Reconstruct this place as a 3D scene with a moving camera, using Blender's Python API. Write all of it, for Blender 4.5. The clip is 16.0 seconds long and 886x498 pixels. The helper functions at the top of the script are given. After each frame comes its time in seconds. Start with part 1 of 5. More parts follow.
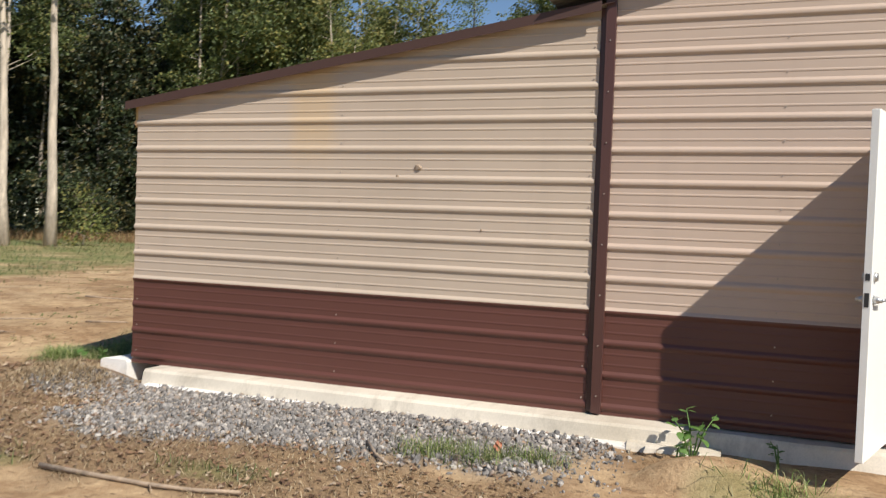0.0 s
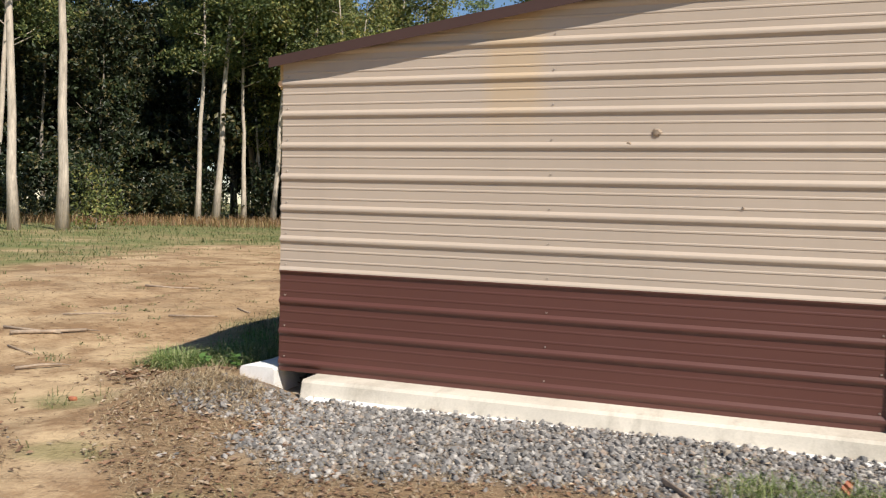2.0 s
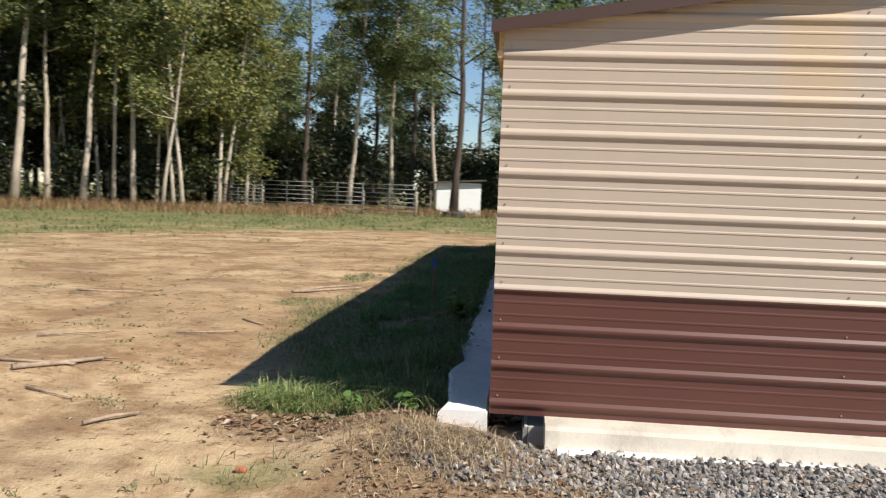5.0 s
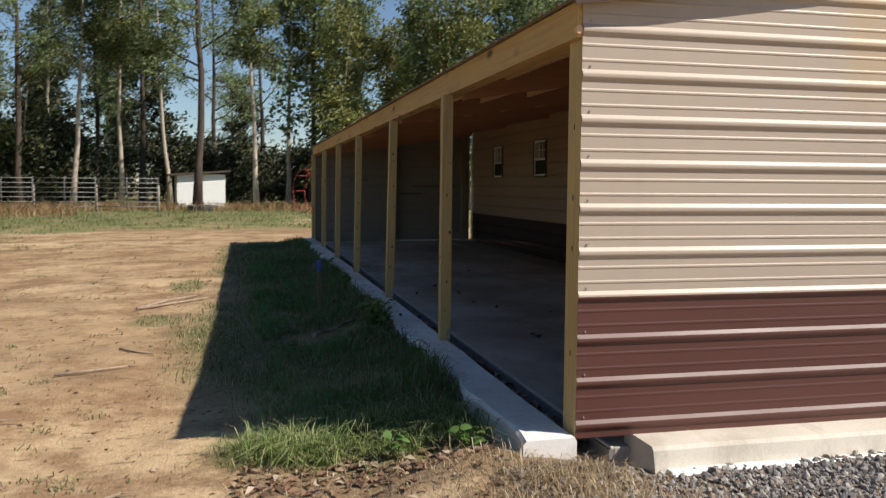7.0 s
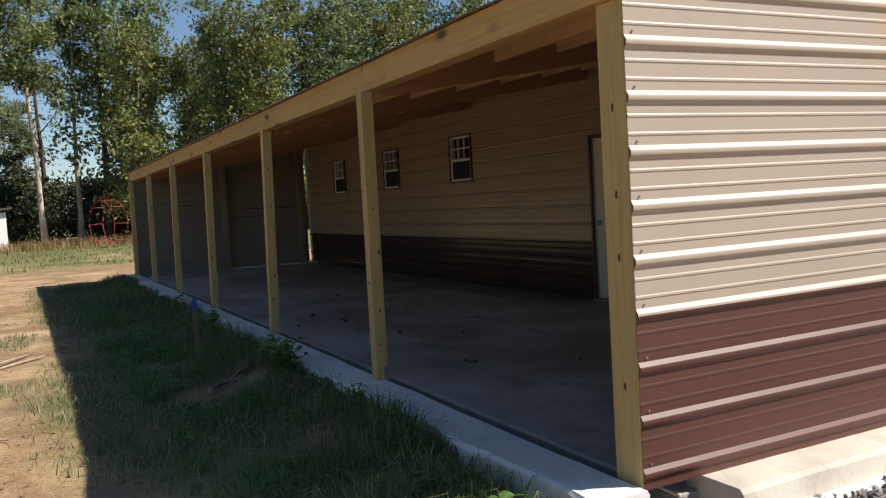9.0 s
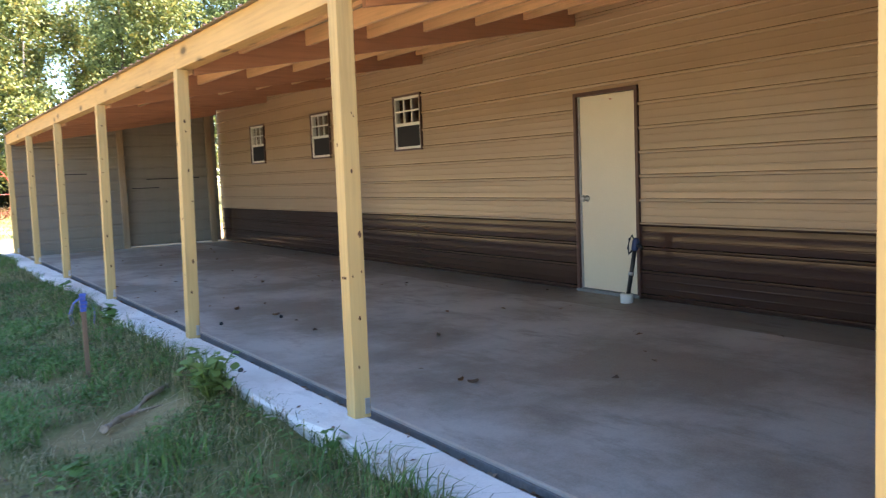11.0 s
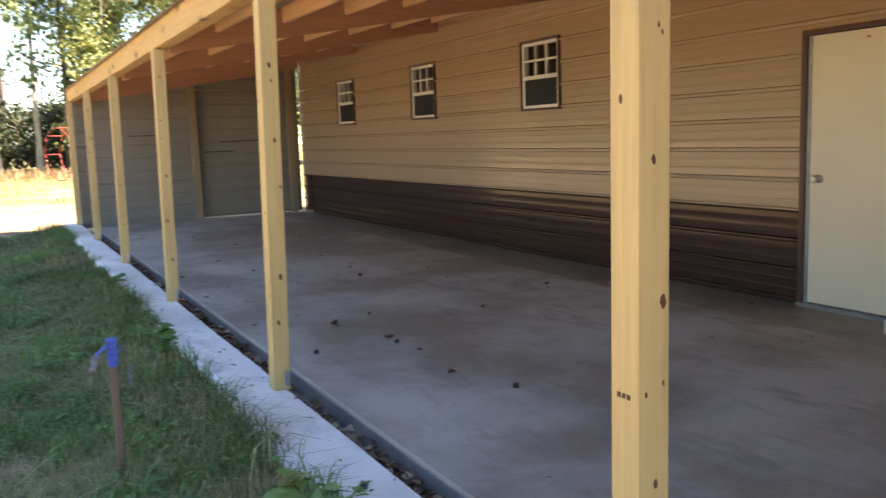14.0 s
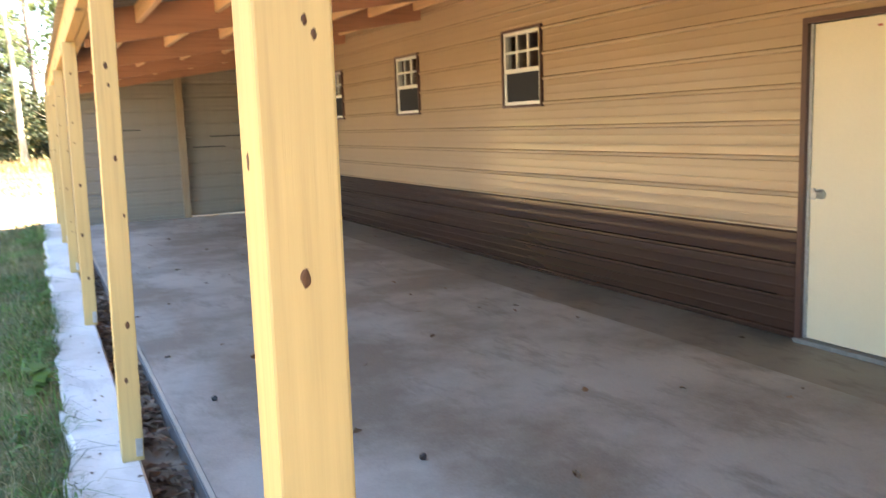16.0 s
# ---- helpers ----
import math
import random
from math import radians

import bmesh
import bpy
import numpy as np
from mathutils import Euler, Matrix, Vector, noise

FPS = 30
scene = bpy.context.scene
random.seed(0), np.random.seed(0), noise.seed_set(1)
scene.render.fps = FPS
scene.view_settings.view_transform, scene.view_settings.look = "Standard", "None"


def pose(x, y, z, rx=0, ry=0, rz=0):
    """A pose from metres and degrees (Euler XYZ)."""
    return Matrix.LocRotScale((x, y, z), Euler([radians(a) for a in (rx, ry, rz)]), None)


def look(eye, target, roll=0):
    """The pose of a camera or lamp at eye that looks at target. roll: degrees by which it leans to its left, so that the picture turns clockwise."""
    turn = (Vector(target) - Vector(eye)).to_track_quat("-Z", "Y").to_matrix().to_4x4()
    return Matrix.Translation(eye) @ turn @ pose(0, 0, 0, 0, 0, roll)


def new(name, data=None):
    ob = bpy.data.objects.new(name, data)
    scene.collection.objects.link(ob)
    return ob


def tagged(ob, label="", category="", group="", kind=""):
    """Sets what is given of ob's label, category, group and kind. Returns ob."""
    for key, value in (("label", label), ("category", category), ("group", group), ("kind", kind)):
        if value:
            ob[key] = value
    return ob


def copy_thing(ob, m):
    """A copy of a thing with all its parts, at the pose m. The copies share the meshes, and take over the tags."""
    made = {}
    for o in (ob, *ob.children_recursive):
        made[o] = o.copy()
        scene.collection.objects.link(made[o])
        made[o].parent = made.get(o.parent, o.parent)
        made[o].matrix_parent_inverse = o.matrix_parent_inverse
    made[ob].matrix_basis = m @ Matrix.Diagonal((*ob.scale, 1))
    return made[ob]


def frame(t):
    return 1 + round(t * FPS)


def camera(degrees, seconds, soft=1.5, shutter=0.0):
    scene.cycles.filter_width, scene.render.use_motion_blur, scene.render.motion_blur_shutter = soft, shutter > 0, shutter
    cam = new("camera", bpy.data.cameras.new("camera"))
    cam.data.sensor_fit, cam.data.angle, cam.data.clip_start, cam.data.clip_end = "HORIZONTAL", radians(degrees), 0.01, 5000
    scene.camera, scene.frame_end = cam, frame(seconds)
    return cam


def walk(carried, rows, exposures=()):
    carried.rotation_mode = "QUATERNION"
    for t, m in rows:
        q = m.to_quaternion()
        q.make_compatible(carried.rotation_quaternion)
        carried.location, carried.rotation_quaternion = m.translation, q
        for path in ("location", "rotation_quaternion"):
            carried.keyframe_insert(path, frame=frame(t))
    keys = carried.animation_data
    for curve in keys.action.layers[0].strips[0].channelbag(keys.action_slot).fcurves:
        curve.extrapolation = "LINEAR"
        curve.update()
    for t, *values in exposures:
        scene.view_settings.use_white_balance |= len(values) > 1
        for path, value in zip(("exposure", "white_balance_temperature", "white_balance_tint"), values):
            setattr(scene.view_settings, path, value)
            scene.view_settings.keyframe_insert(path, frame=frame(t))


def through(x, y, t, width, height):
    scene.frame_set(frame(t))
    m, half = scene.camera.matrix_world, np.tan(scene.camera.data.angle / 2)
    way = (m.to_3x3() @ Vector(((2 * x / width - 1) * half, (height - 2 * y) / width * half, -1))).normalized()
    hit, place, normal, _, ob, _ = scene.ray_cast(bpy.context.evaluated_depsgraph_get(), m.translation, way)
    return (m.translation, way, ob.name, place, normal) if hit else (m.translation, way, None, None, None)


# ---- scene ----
cam = camera(56.0, 16.0, 1.15, 0.3)
EXPOSURES = [(0, 0.36, 6380, 10), (4.7, 0.50, 6380, 10), (7, 0.29, 6450, 11), (8.7, 0.35, 6450, 11), (10.8, 2.98, 6500, 13), (11.5, 3.38, 6850, 14), (12, 3.58, 7100, 16), (12.5, 3.92, 7150, 16),
             (13, 3.78, 7100, 16), (13.5, 3.0, 7100, 17), (14, 3.02, 7150, 16), (14.5, 3.35, 7200, 15), (15, 3.68, 7250, 14), (16, 3.95, 7350, 14)]
PATH = [
    (0, (5.14, -5.968, 1.29), (4.442, -4.094, 1.235), 2.1),
    (0.5, (4.706, -5.931, 1.325), (4.138, -4.014, 1.337), 1.4),
    (1, (4.265, -5.744, 1.263), (3.643, -3.843, 1.263), -0.6),
    (1.5, (3.686, -5.589, 1.246), (2.999, -3.712, 1.185), 0.6),
    (2, (3.22, -5.408, 1.242), (2.546, -3.528, 1.137), 1.5),
    (2.5, (2.742, -5.456, 1.236), (2.002, -3.602, 1.127), 2.0),
    (3, (2.205, -5.385, 1.239), (1.408, -3.553, 1.146), 1.3),
    (3.5, (1.676, -5.319, 1.265), (0.809, -3.517, 1.22), 1.1),
    (4, (1.168, -5.211, 1.233), (0.473, -3.336, 1.185), 1.5),
    (4.5, (0.699, -5.114, 1.248), (0.191, -3.182, 1.162), 1.8),
    (4.7, (0.48, -5.041, 1.276), (0.106, -3.08, 1.162), 2.0),
    (6.8, (-1.524, -4.122, 1.301), (-1.124, -2.171, 1.121), 0.4),
    (7, (-1.679, -4.027, 1.299), (-1.218, -2.086, 1.15), 0.4),
    (7.5, (-1.938, -3.67, 1.298), (-1.3, -1.777, 1.214), -0.4),
    (8, (-2.164, -3.419, 1.287), (-1.409, -1.57, 1.193), -0.5),
    (8.5, (-2.273, -3.141, 1.269), (-1.425, -1.332, 1.178), -1.6),
    (8.7, (-2.275, -2.979, 1.27), (-1.402, -1.182, 1.167), -2.6),
    (10.8, (-2.037, -1.145, 1.224), (-1.004, 0.558, 1.044), -2.1),
    (11, (-1.904, -0.885, 1.205), (-0.815, 0.782, 1.021), -2.4),
    (11.5, (-1.744, -0.528, 1.236), (-0.614, 1.11, 1.034), -1.9),
    (12, (-1.598, -0.044, 1.199), (-0.462, 1.584, 0.959), -1.0),
    (12.5, (-1.457, 0.414, 1.248), (-0.398, 2.089, 0.975), -0.1),
    (13, (-1.459, 0.837, 1.292), (-0.561, 2.614, 1.109), 0.7),
    (13.5, (-1.351, 1.14, 1.297), (-0.531, 2.952, 1.091), -1.3),
    (14, (-1.276, 1.403, 1.297), (-0.341, 3.15, 1.024), -2.1),
    (14.5, (-1.033, 1.635, 1.264), (0.106, 3.251, 0.959), -1.1),
    (15, (-0.758, 1.734, 1.296), (0.355, 3.366, 0.986), -0.5),
    (15.5, (-0.461, 1.943, 1.312), (0.58, 3.606, 0.923), -0.7),
    (16, (-0.294, 1.867, 1.393), (0.563, 3.65, 1.094), -2.1),
]
walk(cam, [(t, look(eye, target, roll)) for t, eye, target, roll in PATH], EXPOSURES)

# ---- light ----
SUN_TO = Vector((1.88, -1.2, 2.3)).normalized()
world = bpy.data.worlds.new("sky")
scene.world = world
world.use_nodes = True
wn, wl = world.node_tree.nodes, world.node_tree.links
sky = wn.new("ShaderNodeTexSky")
sky.sky_type = "NISHITA"
sky.sun_disc = False
sky.sun_elevation = math.asin(SUN_TO.z)
sky.sun_rotation = math.atan2(SUN_TO.x, SUN_TO.y)
sky.air_density, sky.dust_density, sky.ozone_density = 1.0, 0.0, 3.6
wl.new(sky.outputs[0], wn["Background"].inputs[0])
wn["Background"].inputs[1].default_value = 0.075
sun = new("sun", bpy.data.lights.new("sun", "SUN"))
sun.data.energy, sun.data.angle, sun.data.color = 5.0, radians(0.55), (1.0, 0.93, 0.82)
sun.matrix_world = look(SUN_TO * 60, (0, 0, 0))


# ---- materials ----
def nodes_of(name):
    m = bpy.data.materials.new(name)
    m.use_nodes = True
    t = m.node_tree
    return m, t.nodes, t.links, t.nodes["Principled BSDF"]


def coords(n, l, scale=(1, 1, 1), kind="Object"):
    tc, mp = n.new("ShaderNodeTexCoord"), n.new("ShaderNodeMapping")
    mp.inputs["Scale"].default_value = scale
    l.new(tc.outputs[kind], mp.inputs[0])
    return mp.outputs[0]


def noise_tex(n, l, vec, scale, detail=4.0, rough=0.55):
    t = n.new("ShaderNodeTexNoise")
    t.inputs["Scale"].default_value, t.inputs["Detail"].default_value, t.inputs["Roughness"].default_value = scale, detail, rough
    l.new(vec, t.inputs["Vector"])
    return t.outputs["Fac"]


def ramp(n, l, fac, stops):
    r = n.new("ShaderNodeValToRGB")
    while len(r.color_ramp.elements) < len(stops):
        r.color_ramp.elements.new(0.5)
    for e, (p, c) in zip(r.color_ramp.elements, stops):
        e.position, e.color = p, (c if len(c) == 4 else (*c, 1))
    l.new(fac, r.inputs[0])
    return r.outputs[0]


def mix(n, l, fac, a, b, kind="MIX"):
    m = n.new("ShaderNodeMix")
    m.data_type, m.blend_type = "RGBA", kind
    for s, v in ((m.inputs[0], fac), (m.inputs[6], a), (m.inputs[7], b)):
        if isinstance(v, (int, float)):
            s.default_value = v
        elif isinstance(v, tuple):
            s.default_value = (*v, 1)
        else:
            l.new(v, s)
    return m.outputs[2]


def bump(n, l, b, height, strength=0.3, dist=0.01):
    k = n.new("ShaderNodeBump")
    k.inputs["Strength"].default_value, k.inputs["Distance"].default_value = strength, dist
    l.new(height, k.inputs["Height"])
    l.new(k.outputs[0], b.inputs["Normal"])


def shade(c, f):
    return tuple(min(1.0, x * f) for x in c)


def simple(name, color, rough=0.6, metal=0.0, vary=0.15, scale=8.0, grain=60.0, relief=0.15, stretch=(1, 1, 1)):
    m, n, l, b = nodes_of(name)
    v = coords(n, l, stretch)
    big, fine = noise_tex(n, l, v, scale), noise_tex(n, l, v, grain, 3)
    c1 = ramp(n, l, big, [(0.3, shade(color, 1 - vary)), (0.7, shade(color, 1 + vary))])
    c2 = mix(n, l, 0.35, c1, ramp(n, l, fine, [(0.3, shade(color, 1 - vary)), (0.7, shade(color, 1 + vary))]))
    l.new(c2, b.inputs["Base Color"])
    b.inputs["Roughness"].default_value, b.inputs["Metallic"].default_value = rough, metal
    if relief:
        bump(n, l, b, fine, relief, 0.004)
    return m


def painted_steel(name, color, rough, stain=None, dust=0.25):
    m, n, l, b = nodes_of(name)
    v = coords(n, l)
    c = ramp(n, l, noise_tex(n, l, v, 0.5, 3), [(0.3, shade(color, 0.95)), (0.7, shade(color, 1.05))])
    run = noise_tex(n, l, coords(n, l, (5.0, 5.0, 0.25)), 1.0, 5, 0.65)
    c = mix(n, l, ramp(n, l, run, [(0.5, (0, 0, 0)), (0.8, (dust, dust, dust))]), c, shade(color, 0.78))
    c = mix(n, l, ramp(n, l, noise_tex(n, l, v, 46.0, 3), [(0.62, (0, 0, 0)), (0.8, (0.25, 0.25, 0.25))]), c, shade(color, 0.8))
    if stain:
        sx, sw, z0, z1, tint = stain
        sep = n.new("ShaderNodeSeparateXYZ")
        l.new(coords(n, l), sep.inputs[0])
        warp = n.new("ShaderNodeMath")
        warp.operation = "MULTIPLY_ADD"
        warp.inputs[1].default_value = 0.22
        l.new(noise_tex(n, l, v, 1.6, 3), warp.inputs[0])
        l.new(sep.outputs[0], warp.inputs[2])
        mx, mz = n.new("ShaderNodeMapRange"), n.new("ShaderNodeMapRange")
        d = n.new("ShaderNodeMath")
        d.operation = "SUBTRACT"
        d.inputs[1].default_value = sx + 0.11
        l.new(warp.outputs[0], d.inputs[0])
        a = n.new("ShaderNodeMath")
        a.operation = "ABSOLUTE"
        l.new(d.outputs[0], a.inputs[0])
        for k, (p, q, r, s) in ((mx, (sw, sw * 0.5, 0, 1)), (mz, (z0, z1, 0, 1))):
            for i, x in enumerate((p, q, r, s)):
                k.inputs[i + 1].default_value = x
        l.new(a.outputs[0], mx.inputs[0])
        l.new(sep.outputs[2], mz.inputs[0])
        mm = n.new("ShaderNodeMath")
        mm.operation = "MULTIPLY"
        l.new(mx.outputs[0], mm.inputs[0])
        l.new(mz.outputs[0], mm.inputs[1])
        hf = n.new("ShaderNodeMath")
        hf.operation = "MULTIPLY"
        hf.inputs[1].default_value = 0.32
        l.new(mm.outputs[0], hf.inputs[0])
        c = mix(n, l, hf.outputs[0], c, tint)
    l.new(c, b.inputs["Base Color"])
    r = ramp(n, l, noise_tex(n, l, v, 1.3, 4), [(0.3, (rough - 0.04,) * 3), (0.75, (rough + 0.06,) * 3)])
    l.new(r, b.inputs["Roughness"])
    b.inputs["Specular IOR Level"].default_value = 0.5
    return m


def wood(name, color, knot=True, axis=2, rough=0.65):
    m, n, l, b = nodes_of(name)
    info = n.new("ShaderNodeObjectInfo")
    tc = n.new("ShaderNodeTexCoord")
    off = n.new("ShaderNodeVectorMath")
    off.operation = "MULTIPLY_ADD"
    off.inputs[1].default_value = (7.3, 4.1, 9.7)
    l.new(info.outputs["Random"], off.inputs[0])
    l.new(tc.outputs["Object"], off.inputs[2])

    def vec(s):
        mp = n.new("ShaderNodeMapping")
        mp.inputs["Scale"].default_value = s
        l.new(off.outputs[0], mp.inputs[0])
        return mp.outputs[0]
    g = [14.0, 14.0, 14.0]
    g[axis] = 0.5
    k = [5.5, 5.5, 5.5]
    k[axis] = 2.2
    fine = noise_tex(n, l, vec(tuple(g)), 3.0, 5, 0.6)
    big = noise_tex(n, l, vec((1.2, 1.2, 1.2)), 1.0, 3)
    c = ramp(n, l, fine, [(0.25, shade(color, 0.66)), (0.5, color), (0.8, shade(color, 1.18))])
    c = mix(n, l, 0.35, c, ramp(n, l, big, [(0.3, shade(color, 0.75)), (0.7, shade(color, 1.15))]))
    if knot:
        vo = n.new("ShaderNodeTexVoronoi")
        vo.inputs["Scale"].default_value = 1.0
        l.new(vec(tuple(k)), vo.inputs["Vector"])
        ks = ramp(n, l, vo.outputs["Distance"], [(0.10, (1, 1, 1)), (0.17, (0.35, 0.35, 0.35)), (0.26, (0, 0, 0))])
        c = mix(n, l, ks, c, shade(color, 0.22))
    l.new(c, b.inputs["Base Color"])
    b.inputs["Roughness"].default_value = rough
    bump(n, l, b, fine, 0.25, 0.003)
    return m


def concrete(name, color, stain, rough=0.75, scale=1.0, dirty=0.0):
    m, n, l, b = nodes_of(name)
    v = coords(n, l)
    a = noise_tex(n, l, v, 0.55 * scale, 6, 0.65)
    c = ramp(n, l, a, [(0.36 + dirty * 0.6, stain), (0.48 + dirty, color), (0.64 + dirty, shade(color, 1.2))])
    s2 = ramp(n, l, noise_tex(n, l, coords(n, l, (2.4, 0.8, 1)), 1.7 * scale, 5, 0.7), [(0.52, (0, 0, 0)), (0.66, (0.6, 0.6, 0.6))])
    c = mix(n, l, s2, c, shade(stain, 0.8))
    f = noise_tex(n, l, v, 85.0, 4)
    c = mix(n, l, 0.25, c, ramp(n, l, f, [(0.3, shade(color, 0.7)), (0.7, shade(color, 1.2))]))
    l.new(c, b.inputs["Base Color"])
    l.new(ramp(n, l, a, [(0.3, (rough - 0.22,) * 3), (0.6, (rough,) * 3)]), b.inputs["Roughness"])
    bump(n, l, b, f, 0.2, 0.004)
    return m


def leafy(name, dark, light, rough=0.55, through=0.35, yellow=None):
    m, n, l, b = nodes_of(name)
    g = n.new("ShaderNodeNewGeometry")
    stops = [(0.0, dark), (0.75, light)]
    if yellow:
        stops += [(0.86, yellow), (1.0, shade(yellow, 0.8))]
    c = ramp(n, l, g.outputs["Random Per Island"], stops)
    big = ramp(n, l, noise_tex(n, l, coords(n, l), 0.5, 2), [(0.3, (0.7, 0.7, 0.7)), (0.7, (1.2, 1.2, 1.2))])
    c = mix(n, l, 1.0, c, big, "MULTIPLY")
    l.new(c, b.inputs["Base Color"])
    b.inputs["Roughness"].default_value = rough
    tr = n.new("ShaderNodeBsdfTranslucent")
    l.new(c, tr.inputs[0])
    mx = n.new("ShaderNodeMixShader")
    mx.inputs[0].default_value = through
    l.new(b.outputs[0], mx.inputs[1])
    l.new(tr.outputs[0], mx.inputs[2])
    l.new(mx.outputs[0], n["Material Output"].inputs[0])
    return m


TAN = (0.475, 0.385, 0.305)
BROWN = (0.106, 0.039, 0.029)
m_tan = painted_steel("tan_paint", TAN, 0.48, (1.75, 0.24, 1.7, 2.0, (0.60, 0.40, 0.17)))
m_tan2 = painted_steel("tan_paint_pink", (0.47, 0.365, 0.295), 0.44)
# Darker copies of the tan and brown paints, putting the lean-to's shade into colour.
m_tan3 = painted_steel("glossy_tan_shaded", (0.39, 0.28, 0.185), 0.14, None, 0.08)
m_brown3 = painted_steel("glossy_brown_shaded", (0.046, 0.024, 0.019), 0.16, None, 0.05)
m_brown = painted_steel("brown_paint", BROWN, 0.48, None, 0.06)
m_back = painted_steel("panel_primer", (0.235, 0.212, 0.175), 0.5, None, 0.4)
m_trim = painted_steel("brown_trim", (0.075, 0.032, 0.027), 0.38, None, 0.04)
m_roof = painted_steel("brown_roof", (0.062, 0.030, 0.023), 0.55, None, 0.1)
m_wood_z = wood("yellow_pine_upright", (0.54, 0.39, 0.165), False, 2)
m_wood_y = wood("yellow_pine_beam", (0.55, 0.36, 0.14), True, 1)
# Rafter pine dimmed, purlin pine paled: uneven side light put into their colours.
m_wood_x = wood("dimmed_red_pine", (0.45, 0.23, 0.14), False, 0)
m_wood_p = wood("lit_pale_pine", (0.74, 0.48, 0.26), False, 1)
# Pine greyed and darkened; the end wall's shade is put into its colour.
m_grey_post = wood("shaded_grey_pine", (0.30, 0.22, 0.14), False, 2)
m_greywood = wood("weathered_stake", (0.15, 0.10, 0.065), False, 2)
m_floor = concrete("slab_concrete", (0.53, 0.495, 0.44), (0.24, 0.195, 0.145), 0.7, 1.0, 0.09)
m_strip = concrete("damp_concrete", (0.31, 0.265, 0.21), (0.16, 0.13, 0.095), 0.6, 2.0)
m_curb = concrete("pale_concrete", (0.80, 0.775, 0.735), (0.60, 0.56, 0.50), 0.8)
m_foot = concrete("footing_concrete", (0.60, 0.54, 0.45), (0.44, 0.38, 0.29), 0.85)
m_edge = simple("slab_form_edge", (0.21, 0.205, 0.20), 0.75, vary=0.3, scale=5)
m_soil = simple("trough_soil", (0.34, 0.27, 0.20), 0.95, vary=0.4, scale=9, relief=0.6)
m_cream = simple("cream_door_paint", (0.68, 0.60, 0.45), 0.42, vary=0.04, scale=2, relief=0.05)
m_white = simple("white_paint", (0.80, 0.80, 0.78), 0.38, vary=0.04, scale=3, relief=0.05)
m_vinyl = simple("white_vinyl", (0.78, 0.76, 0.71), 0.4, vary=0.04, relief=0.0)
m_dark = simple("dark_rubber", (0.03, 0.03, 0.032), 0.6, vary=0.3)
m_black = simple("black_iron", (0.018, 0.018, 0.02), 0.45, vary=0.3)
m_blue = simple("blue_ribbon", (0.03, 0.08, 0.38), 0.5, vary=0.2, relief=0.0)
m_bluegrip = simple("blue_grip", (0.02, 0.04, 0.12), 0.5, vary=0.2, relief=0.0)
m_red = simple("red_enamel", (0.30, 0.04, 0.032), 0.5, vary=0.25)
m_orange = simple("dull_orange", (0.42, 0.15, 0.08), 0.5, vary=0.15)
m_steel = simple("galvanised_steel", (0.50, 0.51, 0.52), 0.42, 0.85, vary=0.2, scale=25)
m_tube = simple("dull_pipe", (0.20, 0.20, 0.19), 0.6, 0.2, vary=0.2)
m_screw = simple("screw_head", (0.34, 0.29, 0.25), 0.4, 0.4, vary=0.2, relief=0.0)
m_bark = simple("pale_bark", (0.46, 0.39, 0.31), 0.9, vary=0.45, scale=2.2, grain=9, relief=0.7, stretch=(3, 3, 0.5))
m_bark_grey = simple("grey_bark", (0.22, 0.185, 0.145), 0.9, vary=0.45, scale=2.2, grain=9, relief=0.7, stretch=(3, 3, 0.5))
m_bark_dark = simple("pine_bark", (0.075, 0.055, 0.042), 0.95, vary=0.5, scale=3, grain=14, relief=0.8, stretch=(3, 3, 0.6))
m_leaf = leafy("broad_leaves", (0.038, 0.06, 0.018), (0.18, 0.225, 0.075), through=0.42, yellow=(0.30, 0.28, 0.08))
# Leaf green darkened to carry the wood's inner shade.
m_leaf_s = leafy("shade_darkened_leaves", (0.008, 0.015, 0.0055), (0.037, 0.055, 0.017), through=0.2, yellow=(0.11, 0.09, 0.027))
m_leaf_y = leafy("autumn_leaves", (0.07, 0.09, 0.026), (0.24, 0.27, 0.08), yellow=(0.36, 0.31, 0.085))
m_leaf_d = leafy("pine_needles", (0.07, 0.105, 0.045), (0.27, 0.33, 0.135), through=0.45)
m_grass = leafy("grass_blades", (0.065, 0.09, 0.03), (0.20, 0.235, 0.085), yellow=(0.50, 0.44, 0.25))
m_turf = leafy("field_grass", (0.085, 0.12, 0.038), (0.17, 0.21, 0.07), yellow=(0.30, 0.27, 0.12))
m_lush = leafy("corner_grass", (0.08, 0.12, 0.032), (0.27, 0.35, 0.11), yellow=(0.48, 0.47, 0.23))
m_dry = leafy("dry_grass", (0.20, 0.135, 0.075), (0.42, 0.32, 0.19), yellow=(0.60, 0.50, 0.33))
m_russet = leafy("russet_grass", (0.14, 0.07, 0.03), (0.36, 0.22, 0.10), yellow=(0.45, 0.33, 0.16))
m_weed = leafy("weed_leaves", (0.08, 0.17, 0.035), (0.19, 0.32, 0.09))
m_broad = leafy("broad_weed_leaves", (0.15, 0.25, 0.06), (0.28, 0.40, 0.13))
m_litter = leafy("dead_leaves", (0.10, 0.058, 0.035), (0.26, 0.15, 0.085), through=0.05, yellow=(0.44, 0.34, 0.24))
m_knot = simple("pine_knot", (0.085, 0.038, 0.016), 0.7, vary=0.4, scale=60, relief=0.2)
# Near-black inner walls put the barn's darkness into colour behind the windows.
m_inner = simple("darkened_inner_wall", (0.05, 0.045, 0.04), 0.9, vary=0.2)
